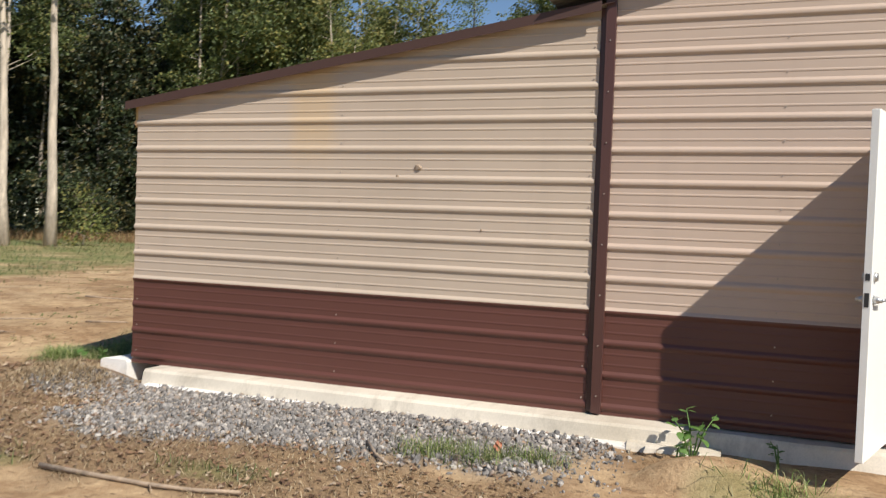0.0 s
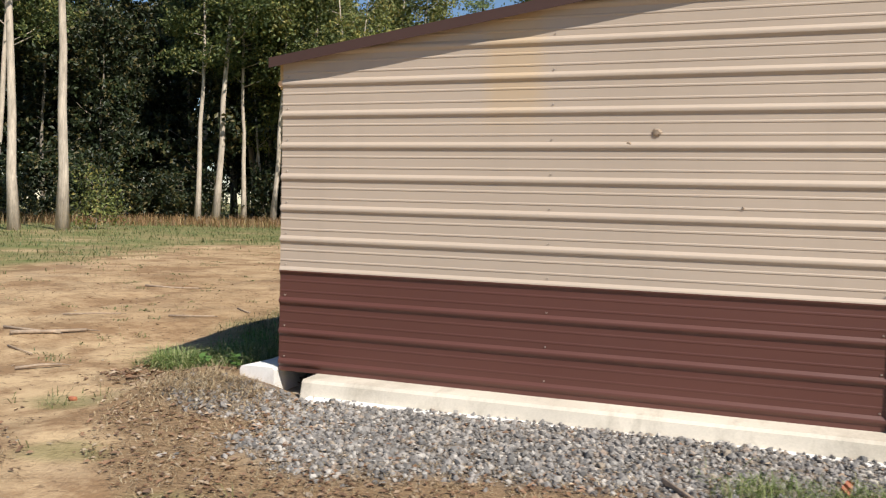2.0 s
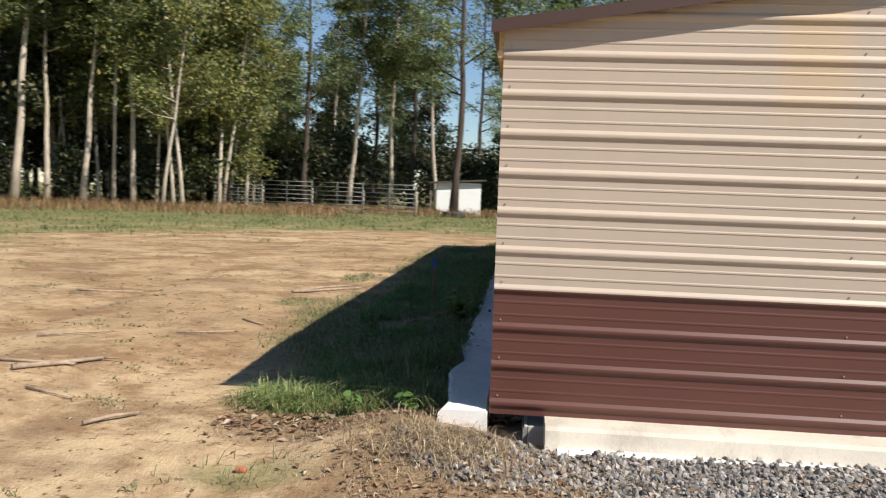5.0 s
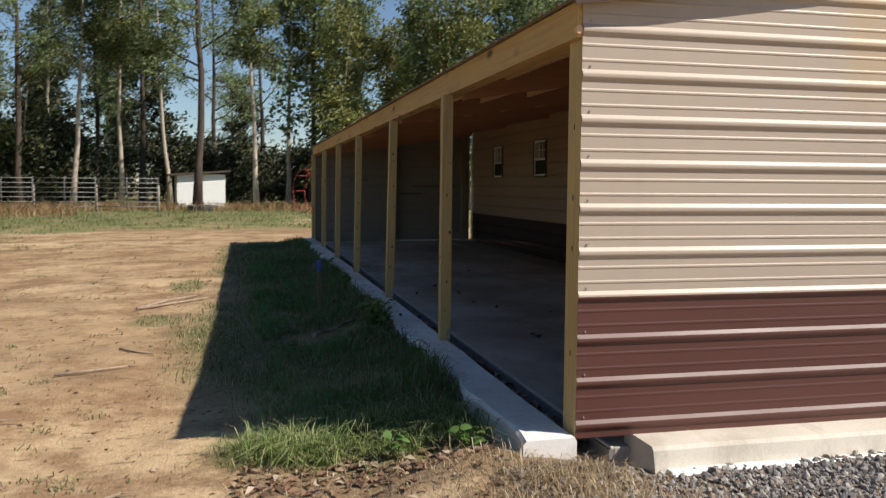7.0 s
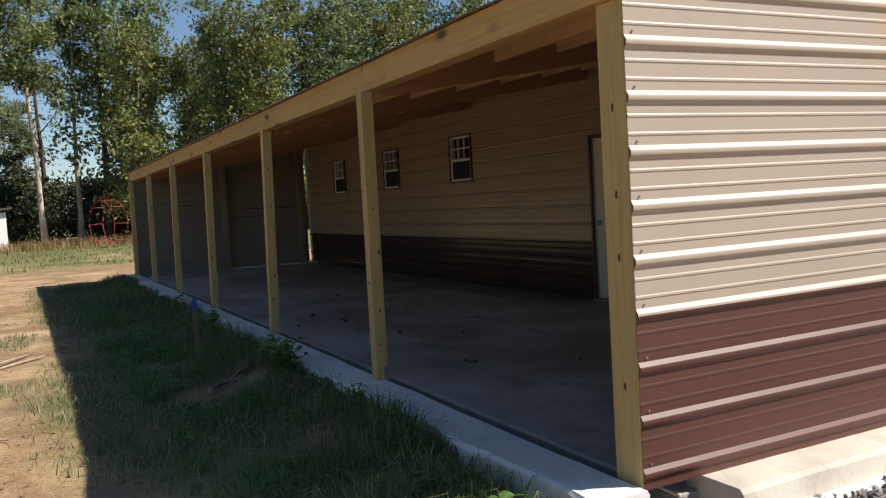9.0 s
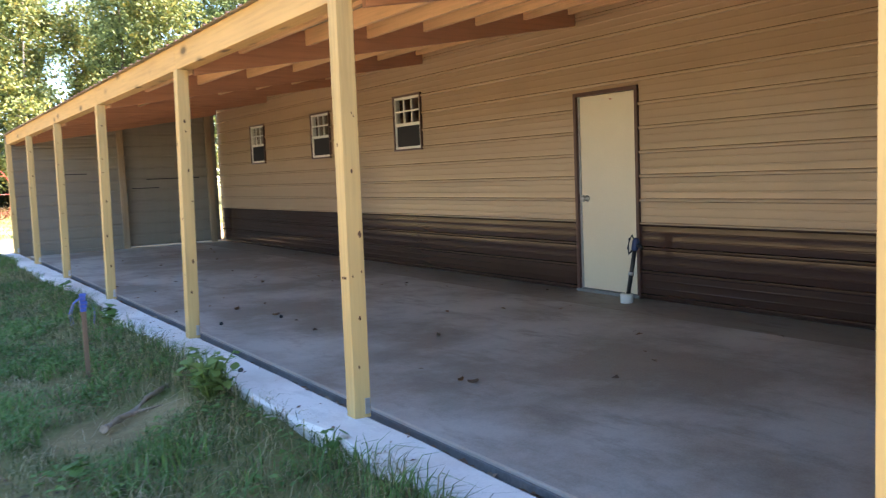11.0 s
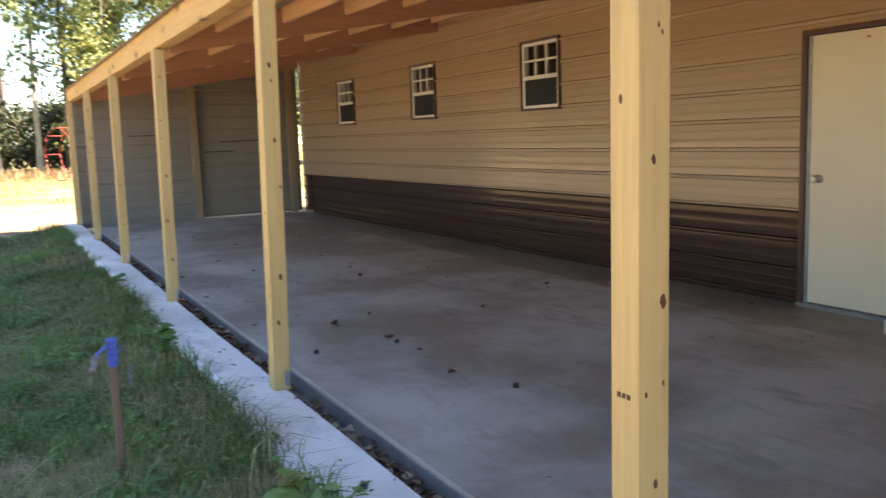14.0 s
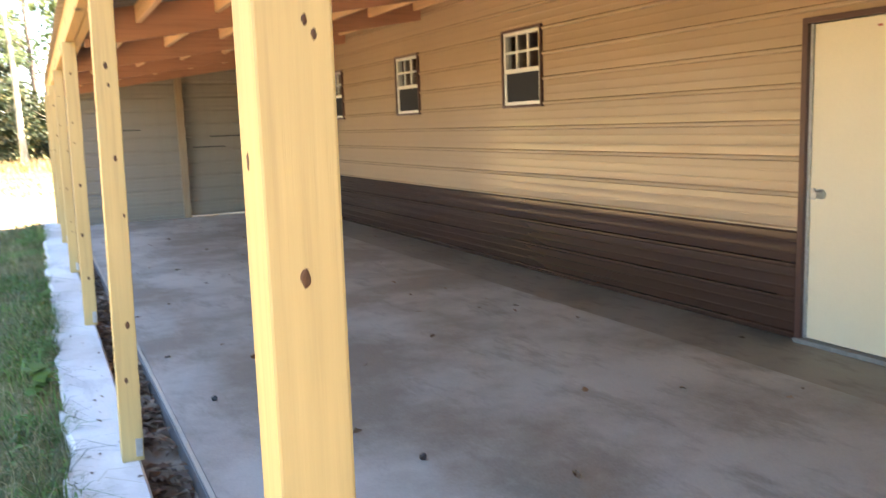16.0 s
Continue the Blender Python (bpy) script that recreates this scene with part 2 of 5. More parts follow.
m_mesh = simple("insect_screen", (0.010, 0.012, 0.018), 0.7, vary=0.1, relief=0.0)
m_twig = simple("twig_bark", (0.33, 0.25, 0.18), 0.9, vary=0.4, scale=14)

m_stone, n, l, b = nodes_of("crushed_stone")
g = n.new("ShaderNodeNewGeometry")
oi = n.new("ShaderNodeObjectInfo")
s = n.new("ShaderNodeMath")
s.operation = "ADD"
l.new(g.outputs["Random Per Island"], s.inputs[0])
l.new(oi.outputs["Random"], s.inputs[1])
fr = n.new("ShaderNodeMath")
fr.operation = "FRACT"
l.new(s.outputs[0], fr.inputs[0])
c = ramp(n, l, fr.outputs[0], [(0.0, (0.075, 0.07, 0.066)), (0.4, (0.18, 0.168, 0.158)), (0.68, (0.30, 0.275, 0.255)), (0.86, (0.52, 0.48, 0.43)), (0.93, (0.27, 0.19, 0.135)), (0.97, (0.36, 0.29, 0.21)), (1.0, (0.12, 0.07, 0.05))])
c = mix(n, l, 0.3, c, ramp(n, l, noise_tex(n, l, coords(n, l), 45, 4), [(0.3, (0.08, 0.075, 0.07)), (0.7, (0.40, 0.37, 0.34))]))
l.new(c, b.inputs["Base Color"])
b.inputs["Roughness"].default_value = 0.85

# dirt, grass and gravel ground, blended by the mesh's own cover attributes
m_ground, n, l, b = nodes_of("sandy_ground")
v = coords(n, l)
a1, a2, a3 = noise_tex(n, l, v, 0.45, 6, 0.65), noise_tex(n, l, v, 3.2, 6, 0.7), noise_tex(n, l, v, 42, 4, 0.65)
dirt = ramp(n, l, a1, [(0.3, (0.29, 0.185, 0.095)), (0.5, (0.44, 0.295, 0.16)), (0.7, (0.55, 0.395, 0.23))])
dirt = mix(n, l, 0.5, dirt, ramp(n, l, a2, [(0.28, (0.20, 0.125, 0.067)), (0.5, (0.43, 0.29, 0.16)), (0.75, (0.63, 0.465, 0.275))]))
dirt = mix(n, l, 0.3, dirt, ramp(n, l, a3, [(0.3, (0.20, 0.125, 0.067)), (0.7, (0.63, 0.475, 0.295))]))
turf = ramp(n, l, a2, [(0.3, (0.085, 0.115, 0.035)), (0.52, (0.15, 0.17, 0.06)), (0.75, (0.29, 0.26, 0.115))])
turf = mix(n, l, 0.35, turf, ramp(n, l, a3, [(0.3, (0.06, 0.08, 0.025)), (0.7, (0.26, 0.26, 0.11))]))
pale = ramp(n, l, noise_tex(n, l, coords(n, l, (0.10, 0.22, 1)), 1.0, 4, 0.6), [(0.4, (0, 0, 0)), (0.62, (0.65, 0.65, 0.65))])
dirt = mix(n, l, pale, dirt, (0.61, 0.455, 0.275))
worn = ramp(n, l, noise_tex(n, l, v, 0.9, 8, 0.75), [(0.44, (0, 0, 0)), (0.58, (0.85, 0.85, 0.85))])
dirt = mix(n, l, worn, dirt, (0.23, 0.135, 0.07))
clod = ramp(n, l, noise_tex(n, l, coords(n, l, (1, 1.6, 1)), 9.0, 5, 0.7), [(0.57, (0, 0, 0)), (0.66, (0.9, 0.9, 0.9))])
dirt = mix(n, l, clod, dirt, (0.15, 0.095, 0.055))
grit = ramp(n, l, noise_tex(n, l, v, 30, 5, 0.7), [(0.3, (0.075, 0.062, 0.05)), (0.5, (0.18, 0.155, 0.13)), (0.7, (0.33, 0.28, 0.23))])
straw = ramp(n, l, noise_tex(n, l, coords(n, l, (1, 5, 1)), 18, 5, 0.7), [(0.3, (0.13, 0.08, 0.045)), (0.55, (0.28, 0.19, 0.11)), (0.75, (0.45, 0.34, 0.20))])
c = dirt
for cover, colour in (("straw_cover", straw), ("grass_cover", turf), ("gravel_cover", grit)):
    at = n.new("ShaderNodeAttribute")
    at.attribute_name = cover
    c = mix(n, l, at.outputs["Fac"], c, colour)
l.new(c, b.inputs["Base Color"])
b.inputs["Roughness"].default_value = 0.95
b.inputs["Specular IOR Level"].default_value = 0.15
hm = n.new("ShaderNodeMath")
l.new(a3, hm.inputs[0])
l.new(a2, hm.inputs[1])
bump(n, l, b, hm.outputs[0], 0.55, 0.03)

m_glass, n, l, b = nodes_of("window_glass")
b.inputs["Base Color"].default_value = (0.9, 0.93, 0.95, 1)
b.inputs["Roughness"].default_value = 0.03
b.inputs["Transmission Weight"].default_value = 1.0
b.inputs["IOR"].default_value = 1.45


# ---- building blocks ----
def root(name, at, label, category, group="", kind="", rz=0.0):
    ob = new(name)
    ob.empty_display_size = 0.1
    ob.matrix_basis = pose(*at, 0, 0, rz)
    return tagged(ob, label, category, group, kind)


def part(name, bm, material, parent=None, label=""):
    me = bpy.data.meshes.new(name)
    bm.to_mesh(me)
    bm.free()
    for mt in (material if isinstance(material, (list, tuple)) else [material]):
        me.materials.append(mt)
    ob = new(name, me)
    ob.parent = parent
    return tagged(ob, label)


def raw(name, verts, faces, material, parent=None, smooth=False):
    me = bpy.data.meshes.new(name)
    me.from_pydata([tuple(p) for p in verts], [], [tuple(f) for f in faces])
    for mt in (material if isinstance(material, (list, tuple)) else [material]):
        me.materials.append(mt)
    if smooth:
        me.shade_smooth()
    ob = new(name, me)
    ob.parent = parent
    return ob


def add_box(bm, x0, x1, y0, y1, z0, z1, bevel=0.0):
    r = bmesh.ops.create_cube(bm, size=1.0, matrix=Matrix.LocRotScale(((x0 + x1) / 2, (y0 + y1) / 2, (z0 + z1) / 2), None, (x1 - x0, y1 - y0, z1 - z0)))
    if bevel:
        es = {e for vv in r["verts"] for e in vv.link_edges}
        bmesh.ops.bevel(bm, geom=list(es), offset=bevel, segments=2, affect="EDGES", profile=0.6)
    return bm


def box_bm(*a, bevel=0.0):
    return add_box(bmesh.new(), *a, bevel=bevel)


def add_tube(bm, points, radii, sides=8, close=True):
    pts = [Vector(p) for p in points]
    rings = []
    for i, p in enumerate(pts):
        d = (pts[min(i + 1, len(pts) - 1)] - pts[max(i - 1, 0)]).normalized()
        u = d.orthogonal().normalized() if abs(d.z) < 0.95 else d.cross(Vector((0, 1, 0))).normalized()
        w = d.cross(u)
        r = radii[i] if isinstance(radii, (list, tuple)) else radii
        rings.append([bm.verts.new(p + (u * math.cos(2 * math.pi * k / sides) + w * math.sin(2 * math.pi * k / sides)) * r) for k in range(sides)])
    for a, c2 in zip(rings, rings[1:]):
        for k in range(sides):
            f = bm.faces.new((a[k], a[(k + 1) % sides], c2[(k + 1) % sides], c2[k]))
            f.smooth = True
    if close:
        bm.faces.new(rings[0][::-1])
        bm.faces.new(rings[-1])
    return bm


def tube_bm(points, radii, sides=8):
    return add_tube(bmesh.new(), points, radii, sides)


def rects(a0, a1, z0, z1, holes):
    """The rectangle less the holes (a0, a1, z0, z1), as rectangles."""
    cuts = sorted({z0, z1, *[h for q in holes for h in q[2:] if z0 < h < z1]})
    out = []
    for p, q in zip(cuts, cuts[1:]):
        x = a0
        for h in sorted(k for k in holes if k[2] < q - 1e-6 and k[3] > p + 1e-6 and k[1] > a0 and k[0] < a1):
            if h[0] > x:
                out.append((x, h[0], p, q))
            x = max(x, h[1])
        if x < a1:
            out.append((x, a1, p, q))
    return out


PITCH = 0.2286


def rib_height(z, base, minor=0.0035, belly=0.0, tall=0.0135, foot=0.030):
    u = (z - base + PITCH / 2) % PITCH - PITCH / 2
    a = abs(u)
    if a < 0.0105:
        return tall + 0.0014 * (1 - (a / 0.0105) ** 2)
    if a < foot:
        return tall * (foot - a) / (foot - 0.0105)
    w = abs(a - PITCH / 3)
    d = minor if w < 0.004 else minor * (0.010 - w) / 0.006 if w < 0.010 else 0.0
    return d + (belly * math.sin(math.pi * (a - foot) / (PITCH / 2 - foot)) if belly else 0.0)


def rib_levels(z0, z1, base):
    zs = {z0, z1}
    k = math.floor((z0 - base) / PITCH) - 1
    while base + k * PITCH < z1 + PITCH:
        for o in (0.0, 0.005, 0.0105, 0.020, 0.030, *(PITCH / 3 + w for w in (-0.010, -0.004, 0.004, 0.010)), 0.045, 0.055, 0.095, 0.105):
            for sgn in (-1, 1):
                z = base + k * PITCH + sgn * o
                if z0 < z < z1:
                    zs.add(round(z, 5))
        k += 1
    return sorted(zs)


def sheet(place, a0, a1, z0, z1, base, mats, parent, cuts=(), name="panel", minor=0.0035, belly=0.0, tall=0.0135, foot=0.030):
    """One ribbed steel sheet, its ribs along a; place(a, d, z) gives the world point d proud of the wall's plane."""
    bm = bmesh.new()
    zs = rib_levels(z0, z1, base)
    grid = [[[bm.verts.new(place(a, rib_height(z, base, minor, belly, tall, foot) + t, z)) for a in (a0, a1)] for z in zs] for t in (0.0, -0.0015)]
    for t, layer in enumerate(grid):
        for p, q in zip(layer, layer[1:]):
            f = bm.faces.new((p[0], p[1], q[1], q[0]) if t == 0 else (p[0], q[0], q[1], p[1]))
            f.material_index = t
    for k in (0, 1):
        for i in range(len(zs) - 1):
            bm.faces.new((grid[0][i][k], grid[1][i][k], grid[1][i + 1][k], grid[0][i + 1][k]))
    for i in (0, -1):
        bm.faces.new((grid[0][i][0], grid[0][i][1], grid[1][i][1], grid[1][i][0]))
    for co, no in cuts:
        bmesh.ops.bisect_plane(bm, geom=bm.verts[:] + bm.edges[:] + bm.faces[:], plane_co=co, plane_no=no, clear_outer=True)
    if not bm.faces:
        bm.free()
        return None
    return part(name, bm, mats, parent)

# ---- the ground ----
W, L = 4.05, 17.0
ROOF_Z, SLOPE = 2.27, 0.153


def smooth(a, b2, x):
    t = min(1.0, max(0.0, (x - a) / (b2 - a)))
    return t * t * (3 - 2 * t)


def fbm(x, y, s, o=0.0):
    return noise.fractal(Vector((x * s + o, y * s - o, o * 1.7)), 1.0, 2.0, 4)


def blob(x, y, cx, cy, rx, ry):
    return max(0.0, 1 - ((x - cx) / rx) ** 2 - ((y - cy) / ry) ** 2)


TUFTS = [(3.55, -1.05, 0.55, 0.35), (-1.25, -0.75, 0.5, 0.3), (0.9, -2.35, 0.4, 0.25), (-0.9, 0.55, 0.9, 0.45),
         (-1.6, 0.75, 0.45, 0.3), (2.3, -2.0, 0.45, 0.2), (5.2, -1.25, 0.5, 0.25), (-2.6, 5.2, 0.35, 0.5), (-2.5, 8.5, 0.3, 0.9),
         (-0.2, -1.9, 0.3, 0.2), (-9.3, 17.0, 0.9, 0.4), (-6.5, 16.5, 0.7, 0.25), (-7.6, 19.5, 1.2, 0.3), (-4.3, 20.5, 0.9, 0.3)]


def field_edge(y):
    if y < 3:
        return -8.6 - 0.05 * (y - 3)
    if y < 15:
        return -8.6 - 3.0 * (y - 3) / 12
    return -11.6 + 5.5 * ((y - 15) / 10) ** 1.5


def grass_cover(x, y):
    w = 1.1 * fbm(x, y, 0.35, 3.0)
    g2 = max(smooth(-0.2, 1.6, field_edge(y) - x + w), smooth(24.5, 27.0, y + w))
    g2 = max(g2, smooth(7, 9, x) * 0.8)
    g2 *= 0.75 + 0.6 * fbm(x, y, 0.6, 9.0)
    strip = smooth(-2.35, -1.55, x + 0.3 * w) * smooth(0.35, 1.0, y + 0.2 * w) * (1 - smooth(16.5, 17.8, y)) * (1 - smooth(-0.3, -0.2, x))
    strip *= (0.85 + 0.5 * fbm(x, y, 1.3, 5.0)) * (1 - 0.6 * smooth(0.0, 0.5, blob(x, y, -0.98, 3.9, 0.5, 0.4) + 0.4 * fbm(x, y, 3.0, 8.0)))
    tuft = max(blob(x, y, *t) for t in TUFTS)
    tuft = smooth(0.05, 0.7, tuft + 0.4 * fbm(x, y, 2.2, 1.0)) if tuft > 0 else 0.0
    return min(1.0, max(0.0, g2, strip, tuft * 0.5))


def gravel_cover(x, y):
    e = 0.22 * fbm(x, y, 1.3, 2.0)
    k = smooth(0.25, 0.75, x + e) * (1 - smooth(3.9, 4.5, x + e)) * smooth(-1.75, -1.25, y + 1.5 * e - 0.08 * (x - 2)) * (1 - smooth(-0.2, -0.1, y))
    left = 0.75 * smooth(0.0, 0.6, blob(x, y, 0.1, -0.55, 0.75, 0.45) + e)
    return max(0.0, min(1.0, max(k, left)))


def straw_cover(x, y):
    e = fbm(x, y, 1.7, 7.0)
    return min(1.0, max(0.0, smooth(0.0, 0.6, blob(x, y, 0.05, -0.95, 0.95, 0.75) + 0.5 * e), 0.75 * smooth(0.0, 0.7, blob(x, y, -0.95, 0.1, 1.0, 0.5) + 0.5 * e), smooth(0.1, 0.6, blob(x, y, 2.0, -1.9, 3.2, 0.7) + 0.6 * e),
                        0.9 * smooth(0.0, 0.5, blob(x, y, -22, 34, 22, 9) + 0.4 * e), 0.8 * smooth(0, 0.5, blob(x, y, 0, 46, 16, 6) + 0.4 * e)))


def ground_z(x, y):
    d = math.hypot(x - 1, y)
    z = -0.155 - 0.0035 * max(0.0, d - 8)
    if d < 40:
        z += 0.022 * fbm(x, y, 0.7, 4.0) + 0.010 * fbm(x, y, 3.0, 8.0)
        z += 0.035 * math.exp(-((x + 4.9 + 0.10 * y) / 0.35) ** 2) * fbm(x, y, 0.9, 2.0) - 0.03 * math.exp(-((x + 4.3 + 0.10 * y) / 0.25) ** 2) * smooth(-6, 0, y)
    z += 0.16 * smooth(0, 1, blob(x, y, 5.0, -0.95, 0.55, 0.32)) + 0.12 * smooth(0, 1, blob(x, y, 5.75, -1.1, 0.5, 0.35))
    z += 0.06 * smooth(0, 1, blob(x, y, 3.5, -1.6, 1.4, 0.6)) * (0.5 + fbm(x, y, 1.5, 6.0))
    z += 0.12 * smooth(-1.2, -0.36, x) * smooth(0.5, 1.8, y) * (1 - smooth(16.5, 17.5, y)) * (1 - smooth(-0.2, -0.1, x)) * (0.8 + 0.5 * fbm(x, y, 1.2, 3.0))
    z += 0.09 * smooth(0, 1, blob(x, y, -0.45, -0.35, 0.8, 0.7))
    z += 0.02 * gravel_cover(x, y)
    z -= 0.09 * smooth(0, 0.8, blob(x, y, -2.2, -0.3, 1.7, 3.0))
    inside = smooth(-0.30, -0.20, x) * smooth(-0.12, 0.0, y) * (1 - smooth(L, L + 0.15, y)) * (1 - smooth(12.2, 12.4, x))
    return z - 0.25 * inside


def steps(stops):
    out = []
    for a, c2, st in stops:
        k = max(1, round((c2 - a) / st))
        out += [a + (c2 - a) * i / k for i in range(k)]
    return out + [stops[-1][1]]


gx = steps([(-700, -200, 60), (-200, -60, 9), (-60, -14, 1.0), (-14, -5, 0.3), (-5, 6.5, 0.09), (6.5, 14, 0.6), (14, 60, 3), (60, 200, 12), (200, 700, 60)])
gy = steps([(-400, -40, 40), (-40, -8, 2.5), (-8, -3, 0.3), (-3, 6, 0.09), (6, 20, 0.22), (20, 60, 1.0), (60, 200, 7), (200, 900, 60)])
nx = len(gx)
vs = [(x, y, ground_z(x, y)) for y in gy for x in gx]
fs = [(j * nx + i, j * nx + i + 1, (j + 1) * nx + i + 1, (j + 1) * nx + i) for j in range(len(gy) - 1) for i in range(nx - 1)]
ground = tagged(raw("ground", vs, fs, m_ground, None, True), "bare sandy ground with tyre ruts, turf and a gravel patch", "ground", kind="structure")
for key, fn in (("grass_cover", grass_cover), ("gravel_cover", gravel_cover), ("straw_cover", straw_cover)):
    at = ground.data.attributes.new(key, "FLOAT", "POINT")
    at.data.foreach_set("value", np.array([fn(p[0], p[1]) for p in vs], dtype=np.float32))

# ---- slabs, curb and footings ----
floor = root("floor", (0, 0, 0), "pale grey concrete slab under the lean-to with brown stains", "floor", kind="structure")
part("slab", box_bm(0.235, 3.42, 0.02, L - 0.05, -0.32, -0.09, bevel=0.006), m_floor, floor)
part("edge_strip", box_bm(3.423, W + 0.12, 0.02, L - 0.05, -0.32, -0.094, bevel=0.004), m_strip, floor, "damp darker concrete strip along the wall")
part("form_edge", box_bm(0.205, 0.232, 0.02, L - 0.05, -0.3, -0.103, bevel=0.003), m_edge, floor, "grey slab edge facing the trough")
part("edge_lip", box_bm(0.214, 0.2335, 0.02, L - 0.05, -0.1025, -0.086, bevel=0.004), m_foot, floor, "pale lip along the slab's edge")


def rough_bar(x0, x1, y0, y1, z0, z1, along, amp, step, seed, flare=0.0):
    """A poured concrete bar with a wavering outline."""
    bm = bmesh.new()
    rings = []
    lo, hi = (y0, y1) if along == "y" else (x0, x1)
    k = max(2, round((hi - lo) / step))
    for i in range(k + 1):
        s = lo + (hi - lo) * i / k
        w = [amp * fbm(s, q, 1.6, seed) for q in (0, 3, 6, 9)]
        if along == "y":
            ring = [(x0 + w[0] - flare, s, z0), (x0 + w[0] - flare * 0.8, s, z0 * 0.55 + z1 * 0.45 + w[2] * 0.3), (x0 + w[0], s, z1 - 0.02), (x0 + w[0] + 0.018, s, z1 + 0.2 * w[1]), (x1 - 0.012, s, z1 + 0.15 * w[2]), (x1, s, z1 - 0.015), (x1, s, z0)]
        else:
            ring = [(s, y0 + w[0] - flare, z0), (s, y0 + w[0] - flare * 0.8, z0 * 0.55 + z1 * 0.45 + w[2] * 0.3), (s, y0 + w[0], z1 - 0.02), (s, y0 + w[0] + 0.018, z1 + 0.2 * w[1]), (s, y1 - 0.012, z1 + 0.15 * w[2]), (s, y1, z1 - 0.015), (s, y1, z0)]
        rings.append([bm.verts.new(p) for p in ring])
    for a, c2 in zip(rings, rings[1:]):
        for i in range(7):
            bm.faces.new((a[i], a[(i + 1) % 7], c2[(i + 1) % 7], c2[i]))
    bm.faces.new(rings[0][::-1])
    bm.faces.new(rings[-1])
    bmesh.ops.recalc_face_normals(bm, faces=bm.faces[:])
    return bm


curb = tagged(part("curb", rough_bar(-0.30, -0.01, -0.05, L + 0.1, -0.35, -0.002, "y", 0.055, 0.12, 3.0, 0.0), m_curb), "pale poured concrete curb carrying the posts", "curb", kind="structure")
trough = tagged(part("trough", box_bm(-0.008, 0.204, 0.0, L, -0.34, -0.20), m_soil), "soil bottom of the gap between curb and slab", "trough", kind="structure")
footing = root("footing", (0, 0, 0), "pale poured concrete footing under the gable wall", "footing", kind="structure")
part("strip", rough_bar(0.33, 4.75, -0.23, 0.1, -0.34, -0.018, "x", 0.014, 0.12, 5.0, 0.05), m_foot, footing)
part("lip", rough_bar(0.40, 4.7, -0.315, -0.2, -0.34, -0.128, "x", 0.035, 0.07, 15.0, 0.02), m_curb, footing, "rough spilled lip of pale concrete")
part("strip", rough_bar(4.752, 12.2, -0.14, 0.1, -0.34, -0.03, "x", 0.03, 0.15, 8.0, 0.08), m_foot, footing)
part("lump", rough_bar(4.4, 5.0, -0.36, -0.2, -0.34, -0.11, "x", 0.06, 0.06, 11.0, 0.06), m_foot, footing, "spilled rough concrete")


# ---- ribbed steel walls ----
def on_south(a, d, z):
    return (a, -d, z)


def on_long(a, d, z):
    return (W - d, a, z)


def on_end(a, d, z):
    return (a, L + d, z)


GABLE_BASE = 0.731
ROWS = [(-0.02, 0.731), (0.731, 1.6454), (1.6454, 2.5598), (2.5598, 3.4742), (3.4742, 4.4)]
lean_cut = [((0, 0, ROOF_Z - 0.02), (-SLOPE, 0, 1))]
wall_south = root("wall_south", (0, 0, 0), "ribbed tan steel gable wall with brown wainscot", "wall", kind="structure")
for i, (z0, z1) in enumerate(ROWS[:4]):
    sheet(on_south, 0.0, 4.055, z0, z1, GABLE_BASE, [m_brown if i == 0 else m_tan, m_back], wall_south, lean_cut, minor=0.0016 if i == 0 else 0.0028)
main_cut = [((4.1, 0, 3.00), (-0.25, 0, 1)), ((8.2, 0, 4.02), (0.25, 0, 1))]
wall_main = root("wall_main_south", (0, 0, 0), "ribbed tan steel end wall of the main barn with brown wainscot", "wall", kind="structure")
for i, (z0, z1) in enumerate(ROWS):
    for r in rects(4.12, 12.3, z0, z1, [(5.99, 6.88, -0.1, 2.06)]):
        sheet(on_south, *r, GABLE_BASE - 0.006, [m_brown if i == 0 else m_tan2, m_back], wall_main, main_cut, minor=0.0016 if i == 0 else 0.0028)

DOOR = (4.745, 5.625, -0.1, 1.945)
WINDOWS = [(8.60, 9.33, 1.515, 2.275), (11.38, 12.11, 1.505, 2.26), (14.21, 14.95, 1.505, 2.255)]
LONG_BASE = 0.63
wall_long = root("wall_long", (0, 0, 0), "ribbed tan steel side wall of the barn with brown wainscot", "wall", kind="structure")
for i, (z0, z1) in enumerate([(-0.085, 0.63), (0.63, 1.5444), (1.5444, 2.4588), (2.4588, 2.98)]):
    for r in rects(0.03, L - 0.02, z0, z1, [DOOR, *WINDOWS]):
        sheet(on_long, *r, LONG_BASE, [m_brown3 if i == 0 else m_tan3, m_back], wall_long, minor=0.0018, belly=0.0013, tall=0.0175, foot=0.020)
core = bmesh.new()
for r in rects(0.06, L - 0.06, -0.1, 2.95, [DOOR, *WINDOWS]):
    add_box(core, W + 0.02, W + 0.14, r[0], r[1], r[2], r[3])
part("stud_wall", core, m_inner, wall_long)
wall_end = root("wall_north", (0, 0, 0), "grey back of ribbed steel end wall with daylight gaps", "wall", kind="structure")
for i, (z0, z1) in enumerate([(-0.065, 0.63), (0.63, 1.5444), (1.5444, 2.4588), (2.4588, 3.2)]):
    sheet(on_end, -0.06, W - 0.047, z0, z1, LONG_BASE, [m_brown if i == 0 else m_tan, m_back], wall_end, lean_cut)
part("bottom_plate", box_bm(0.02, 1.95, L - 0.05, L - 0.012, -0.089, -0.03, bevel=0.003), m_back, wall_end)
